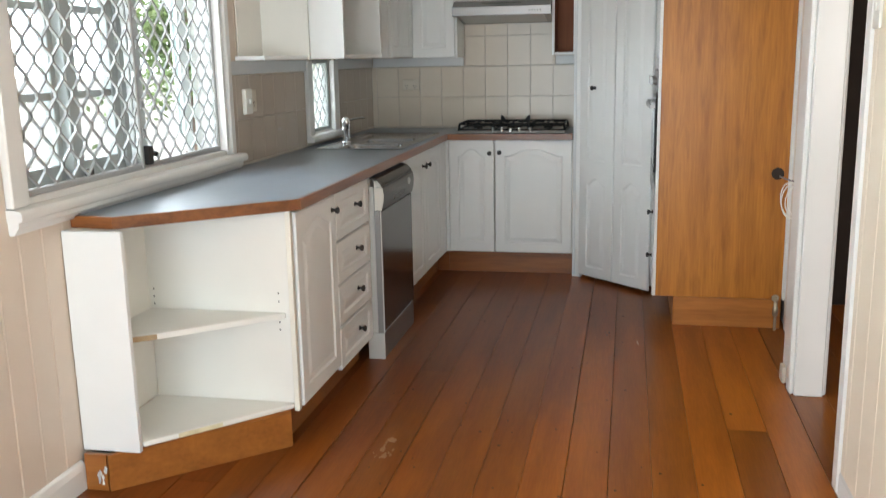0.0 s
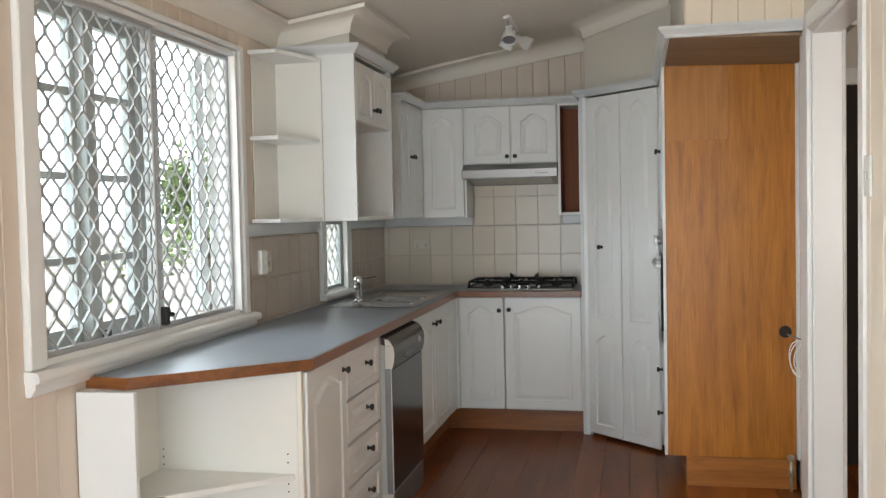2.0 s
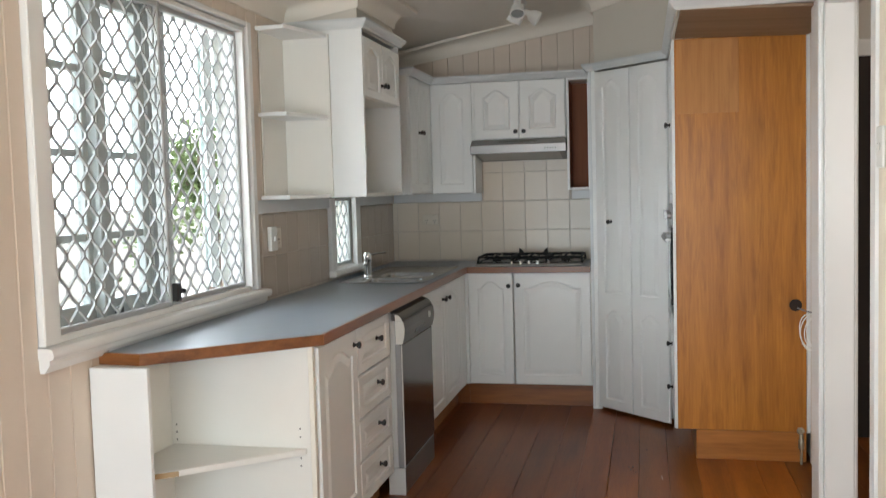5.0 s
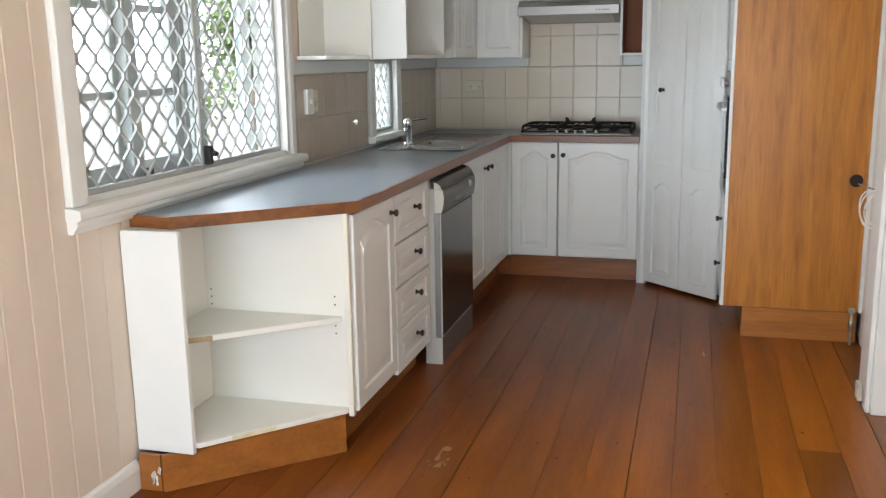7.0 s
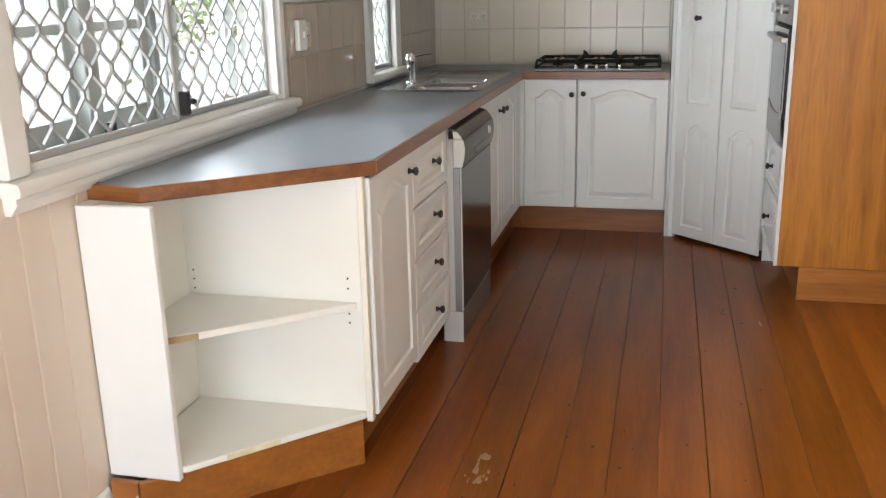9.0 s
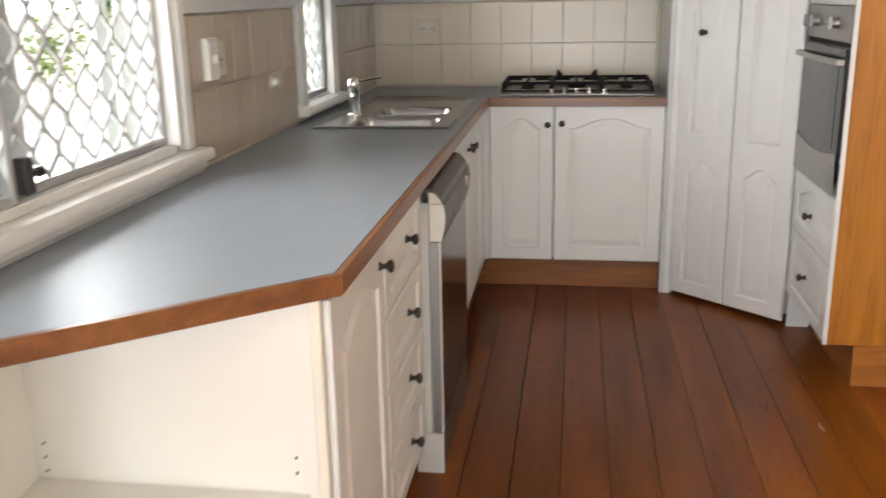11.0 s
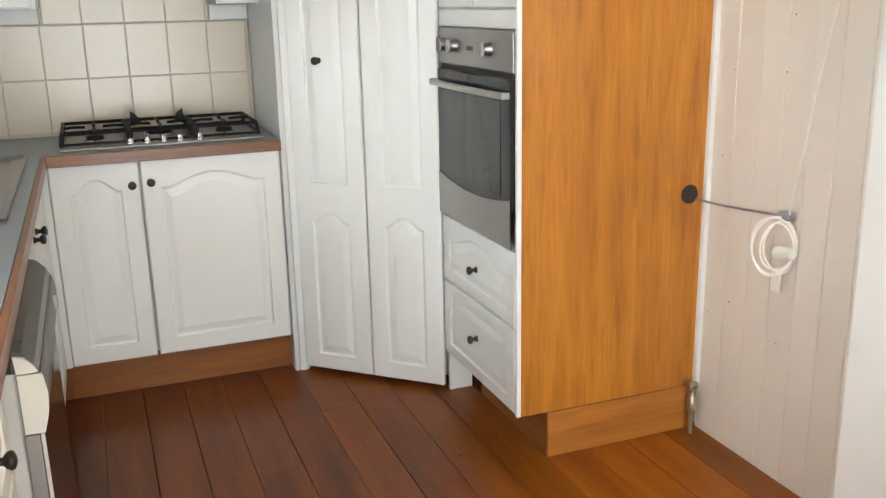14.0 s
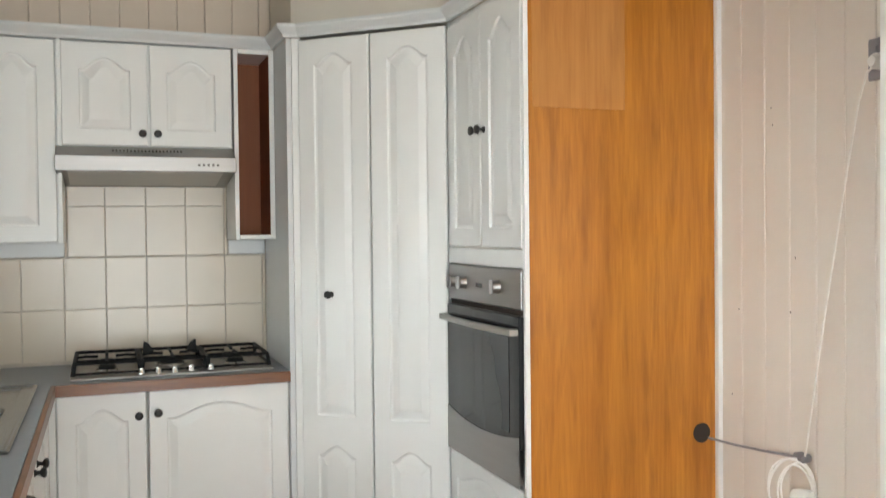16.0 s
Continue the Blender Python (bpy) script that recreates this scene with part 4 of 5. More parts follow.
# gas hob
hob = thing("gas_hob", pose(0.99, 2.93, 0.901), "stainless steel gas hob with black cast-iron trivets", "hob")
part("hob_plate", box(-0.345, -0.20, 0, 0.345, 0.20, 0.010, 0.004), STEEL, hob)
for cx in (-0.225, 0.0, 0.225):
    tr = bmesh.new()
    w, d, h = 0.106, 0.158, 0.052
    ring = [(-w, -d, h), (-w + 0.02, -d - 0.005, h), (w - 0.02, -d - 0.005, h), (w, -d, h), (w, d, h), (-w, d, h), (-w, -d, h)]
    for a, c in zip(ring, ring[1:]):
        tube([a, c], 0.0068, 6, tr)
    for sx in (-1, 1):
        for sy in (-1, 1):
            tube([(sx * w, sy * d, h), (sx * (w + 0.006), sy * (d + 0.012), 0.010)], 0.0075, 6, tr)
    for a, c in (((-w, 0), (-0.03, 0)), ((w, 0), (0.03, 0)), ((0, -d), (0, -0.03)), ((0, d), (0, 0.03))):
        tube([(a[0], a[1], h), (a[0] * 0.55 + c[0] * 0.45, a[1] * 0.55 + c[1] * 0.45, h + 0.004), (c[0], c[1], h + 0.002)], 0.0058, 6, tr)
    foot = [(-w - 0.006, -d - 0.012, 0.017), (w + 0.006, -d - 0.012, 0.017), (w + 0.006, d + 0.012, 0.017), (-w - 0.006, d + 0.012, 0.017), (-w - 0.006, -d - 0.012, 0.017)]
    part("trivet_base", tube(foot, 0.0052, 6), IRON, hob, "black cast-iron trivet foot", Matrix.Translation((cx, 0.02, 0)))
    if cx == 0.0:
        for sx in (-1, 1):
            fin = bmesh.new()
            side = [fin.verts.new((x, 0.055, z)) for x, z in ((sx * (w - 0.008), h - 0.006), (sx * (w - 0.012), h + 0.044), (sx * (w - 0.030), h + 0.032), (sx * (w - 0.048), h + 0.004))]
            rest = [fin.verts.new((v.co.x, 0.067, v.co.z)) for v in side]
            fin.faces.new(side)
            fin.faces.new(rest[::-1])
            for q in range(4):
                fin.faces.new((side[q], side[(q + 1) % 4], rest[(q + 1) % 4], rest[q]))
            bmesh.ops.recalc_face_normals(fin, faces=fin.faces[:])
            add(tr, fin)
    part("trivet", tr, IRON, hob, "black cast-iron trivet", Matrix.Translation((cx, 0.02, 0)))
    for cy in ((0.0,) if cx == 0.0 else (-0.075, 0.08)):
        r = 0.05 if cx == 0.0 else 0.034
        part("burner_ring", lathe([(r * 1.18, 0.010), (r * 1.18, 0.015), (r * 1.05, 0.019), (r * 0.9, 0.019)], None, 20), CHROME, hob, "bright metal burner ring", Matrix.Translation((cx, cy + 0.02, 0)), True)
        part("burner", lathe([(r, 0.010), (r, 0.020), (r * 0.85, 0.021), (r * 0.85, 0.030), (r * 0.7, 0.033)], None, 20), IRON, hob, "black burner cap", Matrix.Translation((cx, cy + 0.02, 0)), True)
for k in range(5):
    part("control_knob", lathe([(0.014, 0.010), (0.014, 0.014), (0.011, 0.018), (0.010, 0.030), (0.006, 0.031)], None, 14), CHROME, hob, "steel control knob", Matrix.Translation((-0.112 + 0.056 * k + (0.012 if k == 4 else 0), -0.172, 0)), True)

# pantry across the corner
PA = math.degrees(math.atan2(-0.40, 0.427))
pan = thing("pantry_cupboard", pose(1.43, 2.69, 0, rz=PA), "tall white corner pantry with two folding raised-panel doors", "cupboard")
inv = pose(1.43, 2.69, 0, rz=PA).inverted()
def in_pan(poly):
    return [tuple((inv @ Vector((x, y, 0)))[:2]) for x, y in poly]
part("body", prism(in_pan([(1.405, 2.76), (1.46, 2.745), (1.90, 2.335), (2.49, 2.335), (2.49, 3.18), (1.405, 3.18)]), 0.03, 2.10), CARC, pan)
part("side_panel", prism(in_pan([(1.386, 2.688), (1.404, 2.688), (1.404, 3.188), (1.386, 3.188)]), 0.0, 2.098, 0.001), GREYTRIM, pan, "grey-white side panel")
part("stile", prism(in_pan([(1.405, 2.682), (1.432, 2.682), (1.448, 2.70), (1.405, 2.74)]), 0.0, 2.098, 0.001), CAB, pan)
DZ = [(0.0, 0.665, 0.038), (0.665, 2.07, 0.038)]
d = door(pan, 0.008, 0.02, 0.287, 2.07, DZ, [(0.125, 1.155)], mx=0.06)
door(pan, 0.297, 0.02, 0.287, 2.07, DZ, [], mx=0.06)
part("filler_post", prism(in_pan([(1.868, 2.283), (1.955, 2.283), (1.955, 2.300), (1.868, 2.300)]), 0.0, 0.15, 0.001), CAB, pan)

# oven tower
tow = thing("oven_tower", pose(1.874, 2.298, 0, rz=-90), "tall oven housing with orange pine side panel and white fronts", "cabinet")
TW = 0.585
part("body", box(0.0, 0.0, 0.15, TW, 0.60, 2.10, 0.0), CARC, tow)
sp = part("side_panel", box(TW + 0.001, -0.004, 0.15, TW + 0.014, 0.6125, 2.112, 0.001), PINE, tow, "orange varnished pine veneer panel")
part("edge_strip", box(TW + 0.0, -0.019, 0.15, TW + 0.0135, -0.0045, 2.112, 0.001), CAB, tow, "rough white painted edge")
part("filler_strip", box(-0.02, -0.012, 0.15, 0.003, 0.0, 2.1, 0.001), CAB, tow)
part("ply_patch", box(TW + 0.0145, 0.006, 1.742, TW + 0.0175, 0.302, 2.105, 0.001), PATCH, sp, "paler plywood patch")
bm = lathe([(0.030, 0.0), (0.030, 0.0012)], Matrix.Translation((TW + 0.0142, 0.563, 0.785)) @ Matrix.Rotation(radians(90), 4, "Y"), 24)
part("cable_hole", bm, DARK, sp, "round dark cable hole")
part("kickboard", box(0.09, 0.085, 0.0, TW + 0.002, 0.10, 0.149, 0.001), KICK, tow, "varnished timber kickboard")
part("side_kickboard", box(TW + 0.003, 0.085, 0.0, TW + 0.018, 0.611, 0.149, 0.001), KICKY, tow, "varnished timber kickboard")
door(tow, 0.004, 0.152, TW - 0.006, 0.272, [(0, 0.272, 0.0)], [(0.29, 0.145)], mx=0.05, name="drawer_front")
door(tow, 0.004, 0.428, TW - 0.006, 0.236, [(0, 0.236, 0.045)], [(0.29, 0.105)], mx=0.05, name="drawer_front")
part("rail", box(0.004, -0.018, 1.292, TW - 0.002, 0, 1.343, 0.002), CAB, tow)
part("rail", box(0.004, -0.010, 2.085, TW - 0.002, 0, 2.10, 0.001), CAB, tow)
door(tow, 0.004, 1.346, 0.283, 0.738, [(0, 0.738, 0.05)], [(0.262, 0.36)])
door(tow, 0.290, 1.346, 0.29, 0.738, [(0, 0.738, 0.05)], [(0.024, 0.36)])

oven = thing("wall_oven", pose(1.874, 2.298, 0.668, rz=-90), "built-in electric oven in grey steel with dark glass door", "oven")
part("surround", box(0.006, -0.012, 0.0, TW - 0.004, 0.0, 0.622, 0.002), OVENST, oven)
cp = part("control_panel", box(0.008, -0.022, 0.505, TW - 0.006, -0.012, 0.620, 0.003), OVENST, oven, "grey steel control panel")
part("display", box(0.25, -0.0235, 0.555, 0.30, -0.0225, 0.568, 0), DARKPL, cp)
for x in (0.075, 0.155, 0.42):
    k = part("control_knob", lathe([(0.021, 0), (0.019, 0.006), (0.017, 0.02), (0.015, 0.022)], None, 18), OVENST, cp, "steel dial", Matrix.Translation((x, -0.022, 0.565)) @ Matrix.Rotation(radians(90), 4, "X"), True)
    part("grip", box(-0.005, -0.021, 0.018, 0.005, 0.021, 0.032, 0.002), OVENST, k)
part("vent_gap", box(0.01, -0.013, 0.488, TW - 0.008, -0.0122, 0.503, 0), DARK, oven)
dr = part("oven_door", box(0.008, -0.030, 0.112, TW - 0.006, -0.012, 0.487, 0.003), OGLASS, oven, "black glass door")
part("window_pane", box(0.075, -0.0315, 0.150, TW - 0.075, -0.0305, 0.425, 0), OPANE, dr, "grey door window")
own = bmesh.new()
N = 12
f0 = [own.verts.new((0.008 + (TW - 0.014) * i / N, -0.0325, 0.004)) for i in range(N + 1)]
f1 = [own.verts.new((0.008 + (TW - 0.014) * i / N, -0.0325, 0.150 - 0.030 * (1 - (2 * i / N - 1) ** 2))) for i in range(N + 1)]
g0 = [own.verts.new((v.co.x, -0.0312, v.co.z)) for v in f0]
g1 = [own.verts.new((v.co.x, -0.0312, v.co.z)) for v in f1]
for i in range(N):
    own.faces.new((f0[i], f0[i + 1], f1[i + 1], f1[i]))
    own.faces.new((f1[i], f1[i + 1], g1[i + 1], g1[i]))
    own.faces.new((f0[i + 1], f0[i], g0[i], g0[i + 1]))
bmesh.ops.recalc_face_normals(own, faces=own.faces[:])
part("lower_panel", own, OVENST, dr, "grey steel lower panel")
h = tube([(0.014, -0.046, 0.445), (0.10, -0.056, 0.445), (0.29, -0.061, 0.445), (0.47, -0.056, 0.445), (TW - 0.014, -0.046, 0.445)], 0.0105, 8)
for x in (0.02, TW - 0.02):
    box(x - 0.01, -0.058, 0.436, x + 0.01, -0.03, 0.455, 0.002, h)
part("handle", h, STEEL, dr, "bowed steel handle", smooth=True)

# overhead board spanning the fridge alcove
over = thing("alcove_shelf", pose(2.14, 1.3, 2.104, 0, 1.8, 0), "brown board underside spanning the empty fridge alcove", "shelf")
part("underside_board", box(-0.268, -0.375, 0.0, 0.355, 0.376, 0.012, 0.001), DULLPLY, over, "dull brown board")

# wall cupboards: microwave unit with open near shelves
G2 = "white kitchen wall cupboards"
mw = thing("microwave_cabinet", pose(0.364, 1.282, 1.376, rz=90), "white wall cupboard with two doors over empty microwave space", "cabinet", G2)
w, d, hh = 0.685, 0.392, 0.835
part("side", box(0, -0.018, 0, 0.018, d, hh, 0.0015), CAB, mw)
part("side", box(w - 0.018, -0.018, 0, w, d, hh, 0.0015), CAB, mw)
part("base", box(0.019, -0.016, 0.0, w - 0.019, d - 0.013, 0.018, 0.0015), CAB, mw)
part("shelf", box(0.019, 0.0, 0.492, w - 0.019, d - 0.013, 0.508, 0.001), CARC, mw)
part("back", box(0.019, d - 0.012, 0.0, w - 0.019, d, hh, 0), CARC, mw)
part("top", box(0.019, 0.0, hh - 0.016, w - 0.019, d - 0.013, hh, 0), CARC, mw)
for x in (0.019, 0.343):
    dd = door(mw, x, 0.492, 0.323, 0.300, [(0, 0.300, 0.03)], [(0.299 if x < 0.1 else 0.022, 0.078)], mx=0.05)

sh = thing("corner_shelf", pose(XL, 1.28, 1.376), "white open corner shelf beside the window, empty", "shelf", G2)
part("back_panel", box(0.003, -0.018, 0.0, 0.245, -0.001, 0.80, 0.001), CARC, sh)
part("wall_panel", box(0.003, -0.30, 0.0, 0.010, -0.019, 0.80, 0.001), CARC, sh)
for z in (0.0, 0.385, 0.782):
    part("shelf", prism([(0.004, -0.335), (0.145, -0.335), (0.236, -0.06), (0.236, -0.0185), (0.004, -0.0185)], z, z + 0.018, 0.0015), CAB, sh)

op = thing("open_shelf", pose(XL, 1.969, 1.376), "white open wall shelves above the small window, empty", "shelf", G2)
for z in (0.0, 0.36, 0.70):
    part("shelf", box(0.014, 0.0, z, 0.30, 0.410, z + 0.018, 0.0015), CAB, op)

lw = thing("wall_cabinet", pose(0.312, 2.38, 1.376, rz=90), "white wall cupboard with arched raised-panel door", "cabinet", G2)
part("body", box(0, 0, 0, 0.565, 0.33, 0.725, 0.0015), CAB, lw)
door(lw, 0.002, 0.0, 0.236, 0.722, [(0, 0.722, 0.045)], [(0.212, 0.384)], mx=0.045)
door(lw, 0.239, 0.0, 0.274, 0.722, [(0, 0.722, 0.045)], [(0.024, 0.384)], mx=0.045)
part("filler", box(0.515, -0.018, 0.0, 0.557, 0.0, 0.722, 0.001), CAB, lw)

YU = 2.95
bw = thing("wall_cabinet", pose(0.325, YU, 1.37), "white corner wall cupboard with arched raised-panel door", "cabinet", G2)
part("body", box(0.0, 0.0, 0.0, 0.30, 0.236, 0.728, 0.0015), CAB, bw)
door(bw, 0.004, 0.0, 0.282, 0.727, [(0, 0.727, 0.045)])
part("end_panel", box(0.288, -0.019, 0.0, 0.3015, 0.236, 0.728, 0.001), CAB, bw)

hc = thing("hood_cabinet", pose(0.624, YU, 1.718), "white two-door wall cupboard above the range hood", "cabinet", G2)
part("body", box(0.0, 0.0, 0.0, 0.603, 0.236, 0.380, 0.001), CAB, hc)
door(hc, 0.0, 0.0, 0.30, 0.378, [(0, 0.378, 0.045)], [(0.275, 0.045)])
door(hc, 0.302, 0.0, 0.30, 0.378, [(0, 0.378, 0.045)], [(0.026, 0.045)])

os_ = thing("narrow_shelf", pose(1.232, YU, 1.375), "narrow open wall shelf with brown interior and white edges", "shelf", G2)
part("side", box(0.0, -0.019, 0, 0.016, 0.236, 0.723, 0.001), CAB, os_)
part("side", box(0.134, -0.019, 0, 0.152, 0.236, 0.723, 0.001), CAB, os_)
part("base", box(0.017, -0.018, 0.0, 0.133, 0.236, 0.016, 0.001), CAB, os_)
part("back", box(0.017, 0.205, 0.017, 0.133, 0.222, 0.705, 0), BROWN, os_, "brown lining")
part("lining", box(0.1335, -0.012, 0.0165, 0.1325, 0.204, 0.705, 0), BROWN, os_)
part("lining", box(0.0165, -0.012, 0.0165, 0.0175, 0.204, 0.705, 0), BROWN, os_)
part("top", box(0.017, -0.018, 0.706, 0.133, 0.236, 0.723, 0.001), CAB, os_)

# range hood
hood = thing("range_hood", pose(0.605, YU, 1.583), "slim stainless steel range hood under wall cupboard", "range hood")
own = bmesh.new()
prof = [(0.24, 0.0), (-0.075, 0.045), (-0.075, 0.095), (-0.02, 0.133), (0.24, 0.133)]
lo = [own.verts.new((0.002, y, z)) for y, z in prof]
hi = [own.verts.new((0.622, y, z)) for y, z in prof]
for i in range(len(prof)):
    j = (i + 1) % len(prof)
    own.faces.new((lo[i], lo[j], hi[j], hi[i]))
own.faces.new(lo[::-1]); own.faces.new(hi)
bmesh.ops.recalc_face_normals(own, faces=own.faces[:])
part("body", own, OVENST, hood)
part("front_band", box(0.0, -0.082, 0.042, 0.625, -0.0755, 0.097, 0.002), HOODST, hood, "bright steel front band")
bm = bmesh.new()
for k in range(20):
    box(0.19 + k * 0.0125, -0.046, 0.114, 0.1955 + k * 0.0125, -0.040, 0.121, 0, bm)
part("vent_slots", bm, DARK, hood)
for k in range(5):
    part("button", lathe([(0.005, 0), (0.0045, 0.004)], None, 10), DARKPL, hood, "", Matrix.Translation((0.490 + k * 0.017, -0.082, 0.068)) @ Matrix.Rotation(radians(90), 4, "X"))
part("grease_filter", prism([(0.04, -0.05), (0.58, -0.05), (0.58, 0.20), (0.04, 0.20)], 0.0, 0.002), DWPL, hood, "", Matrix.Translation((0, 0, 0.033)) @ Matrix.Rotation(radians(-8.1), 4, "X"))

# cornice along cupboard tops
cornp = [(0, 0), (0.010, 0), (0.014, 0.010), (0.030, 0.026), (0.036, 0.034), (0.036, 0.044), (0, 0.044)]
def cornice(name_label, path):
    ob = struct("trim_cornice", moulding(path, cornp), GREYTRIM, name_label)
    return ob
cornice("white cornice moulding on the microwave cupboard", [(XL + 0.02, 1.278, 2.196), (0.384, 1.278, 2.196), (0.384, 1.97, 2.196), (0.20, 1.97, 2.196)])
cornice("grey-white cornice moulding along the wall cupboards", [(0.0, 2.375, 2.098), (0.333, 2.375, 2.098), (0.333, YU - 0.02, 2.098), (1.384, YU - 0.02, 2.098), (1.384, 2.68, 2.098), (1.428, 2.672, 2.098), (1.856, 2.272, 2.098), (1.860, 0.915, 2.112), (2.39, 0.915, 2.112)])
bm = prism([(0.02, 2.38), (0.32, 2.38), (0.32, YU - 0.018), (1.38, YU - 0.018), (1.38, 3.18), (0.02, 3.18)], 2.1, 2.112)
struct("trim_cabinet_tops", bm, GREYTRIM, "flat tops of the wall cupboards")

# flat battens covering the joint between tiles and boards
bm = box(XL + 0.018, YB - 0.016, 1.3135, 0.62, YB - 0.001, 1.372, 0.003)
box(1.236, YB - 0.016, 1.3135, 1.384, YB - 0.001, 1.372, 0.003, bm)
box(XL + 0.001, 0.869, 1.3135, XL + 0.016, 1.85, 1.374, 0.003, bm)
box(XL + 0.001, 2.40, 1.3135, XL + 0.016, 3.18, 1.374, 0.003, bm)
struct("trim_batten", bm, GREYTRIM, "flat grey-white painted batten above the tiles")

# ---- services and small things ----
def plate(name, m, label, w=0.072, h=0.115, material=PLAST, kind="switch", double=False):
    ob = thing(name, m, label, kind)
    pl = part("plate", box(-w / 2, -0.009, -h / 2, w / 2, 0, h / 2, 0.003), material, ob)
    if kind == "switch":
        part("rocker", box(-0.008, -0.014, -0.012, 0.008, -0.0095, 0.012, 0.002), material, ob)
    else:
        for cx in ((-w / 4, w / 4) if double else (0,)):
            bm = bmesh.new()
            for dx, dz, a in ((-0.008, 0.005, 30), (0.008, 0.005, -30), (0, -0.010, 0)):
                b2 = box(-0.0016, -0.0012, -0.005, 0.0016, 0.0, 0.005, 0)
                b2.transform(Matrix.Translation((cx + dx, -0.0095, -0.012 + dz)) @ Matrix.Rotation(radians(a), 4, "Y"))
                add(bm, b2)
            part("pin_slots", bm, DARK, pl)
            part("rocker", box(cx - 0.006 + (0.012 if cx < 0 else -0.012), -0.013, 0.014, cx + 0.006 + (0.012 if cx < 0 else -0.012), -0.0095, 0.030, 0.001), material, ob)
    return ob


plate("power_outlet", pose(0.252, YB - 0.012, 1.193), "cream double power outlet on the tiles", 0.115, 0.072, CREAMPL, "outlet", True)
sw = plate("light_switch", pose(XL + 0.012, 1.015, 1.19, rz=90), "white switch box on the tiled wall by the window", 0.075, 0.115, PLAST)
sw.scale = (1, 2.2, 1)
plate("power_outlet", pose(XL + 0.012, 1.09, 1.19, rz=90), "cream outlet plate beside the switch box", 0.072, 0.10, CREAMPL, "outlet")
plate("light_switch", pose(XR - 0.0145, -0.185, 1.488, rz=-90), "white light switch plate beside the doorway", 0.075, 0.12, PLAST)
so = plate("power_outlet", pose(XA - 0.0025, 1.085, 1.80, rz=-90), "grey outlet on the alcove wall with a white plug", 0.07, 0.10, GREYTAPE, "outlet")
plug = thing("plug", pose(XA - 0.012, 1.075, 1.79, rz=-90), "round white plug in the alcove outlet", "plug")
part("plug_body", lathe([(0.018, 0), (0.02, 0.006), (0.02, 0.022), (0.012, 0.034)], None, 16), PLAST, plug, "", Matrix.Rotation(radians(90), 4, "X"), True)

# coiled aerial cable
cab = thing("coiled_cable", pose(XA, 1.328, 0.80), "coiled white cable taped in a loop on the alcove wall", "cable")
random.seed(4)
for k in range(4):
    pts = []
    ph, rx, rz = random.uniform(0, 6), 0.050 + random.uniform(-0.014, 0.010), 0.075 + random.uniform(-0.014, 0.012)
    ox, oz = random.uniform(-0.006, 0.006), -0.085 + random.uniform(-0.008, 0.005)
    for a in range(25):
        t = a / 24 * math.tau
        q = ox - rx * math.sin(t)
        pts.append((-0.045 - 0.005 * k + 0.004 * math.sin(2 * t + ph) - q * 0.75, q * 0.66, oz + rz * math.cos(t)))
    part("loop", tube(pts, 0.0029, 6), COIL, cab, smooth=True)
part("tape", box(-0.045, -0.026, -0.018, -0.010, 0.018, 0.004, 0.006), GREYTAPE, cab, "grey tape binding")
part("lead_in", tube([(-0.02, 0.02, -0.012), (-0.03, 0.12, -0.02), (-0.045, 0.24, -0.026), (-0.062, 0.345, -0.026)], 0.0038, 6), GREYTAPE, cab, "grey cable to the panel hole", smooth=True)
part("drop_lead", tube([(-0.035, -0.262, 0.985), (-0.045, -0.240, 0.965), (-0.052, -0.222, 0.90), (-0.055, -0.180, 0.70), (-0.050, -0.105, 0.36), (-0.034, -0.022, 0.0)], 0.0028, 6), CABLE, cab, smooth=True)
part("junction", lathe([(0.018, -0.03), (0.02, -0.02), (0.02, 0.02), (0.014, 0.03)], None, 14), PLAST, cab, "grey-white connector", Matrix.Translation((-0.03, -0.01, -0.11)) @ Matrix.Rotation(radians(80), 4, "X"), True)
part("label_tag", box(-0.034, -0.002, -0.225, -0.026, 0.03, -0.155, 0.001), PLAST, cab, "white paper tag")

valve = thing("water_valve", pose(2.455, 1.655, 0.0), "small brass water valve on a floor pipe", "valve")
part("pipe", tube([(0, 0, 0), (0, 0, 0.12)], 0.007, 10), BRASS, valve, smooth=True)
part("valve_body", lathe([(0.010, 0.075), (0.014, 0.08), (0.014, 0.12), (0.010, 0.125), (0.010, 0.15)], None, 12), BRASS, valve, smooth=True)
part("outlet_ring", lathe([(0.017, 0), (0.017, 0.022), (0.011, 0.022), (0.011, 0.004)], None, 14), BRASS, valve, "", Matrix.Translation((-0.004, 0.006, 0.165)) @ Matrix.Rotation(radians(70), 4, "X"), True)

box_ = thing("skirting_block", pose(2.375, 0.86, 0.0), "small beige box at the foot of the wall", "cable box")
part("body", box(-0.004, 0.022, 0.0, 0.014, 0.085, 0.07, 0.003), CREAMPL, box_)

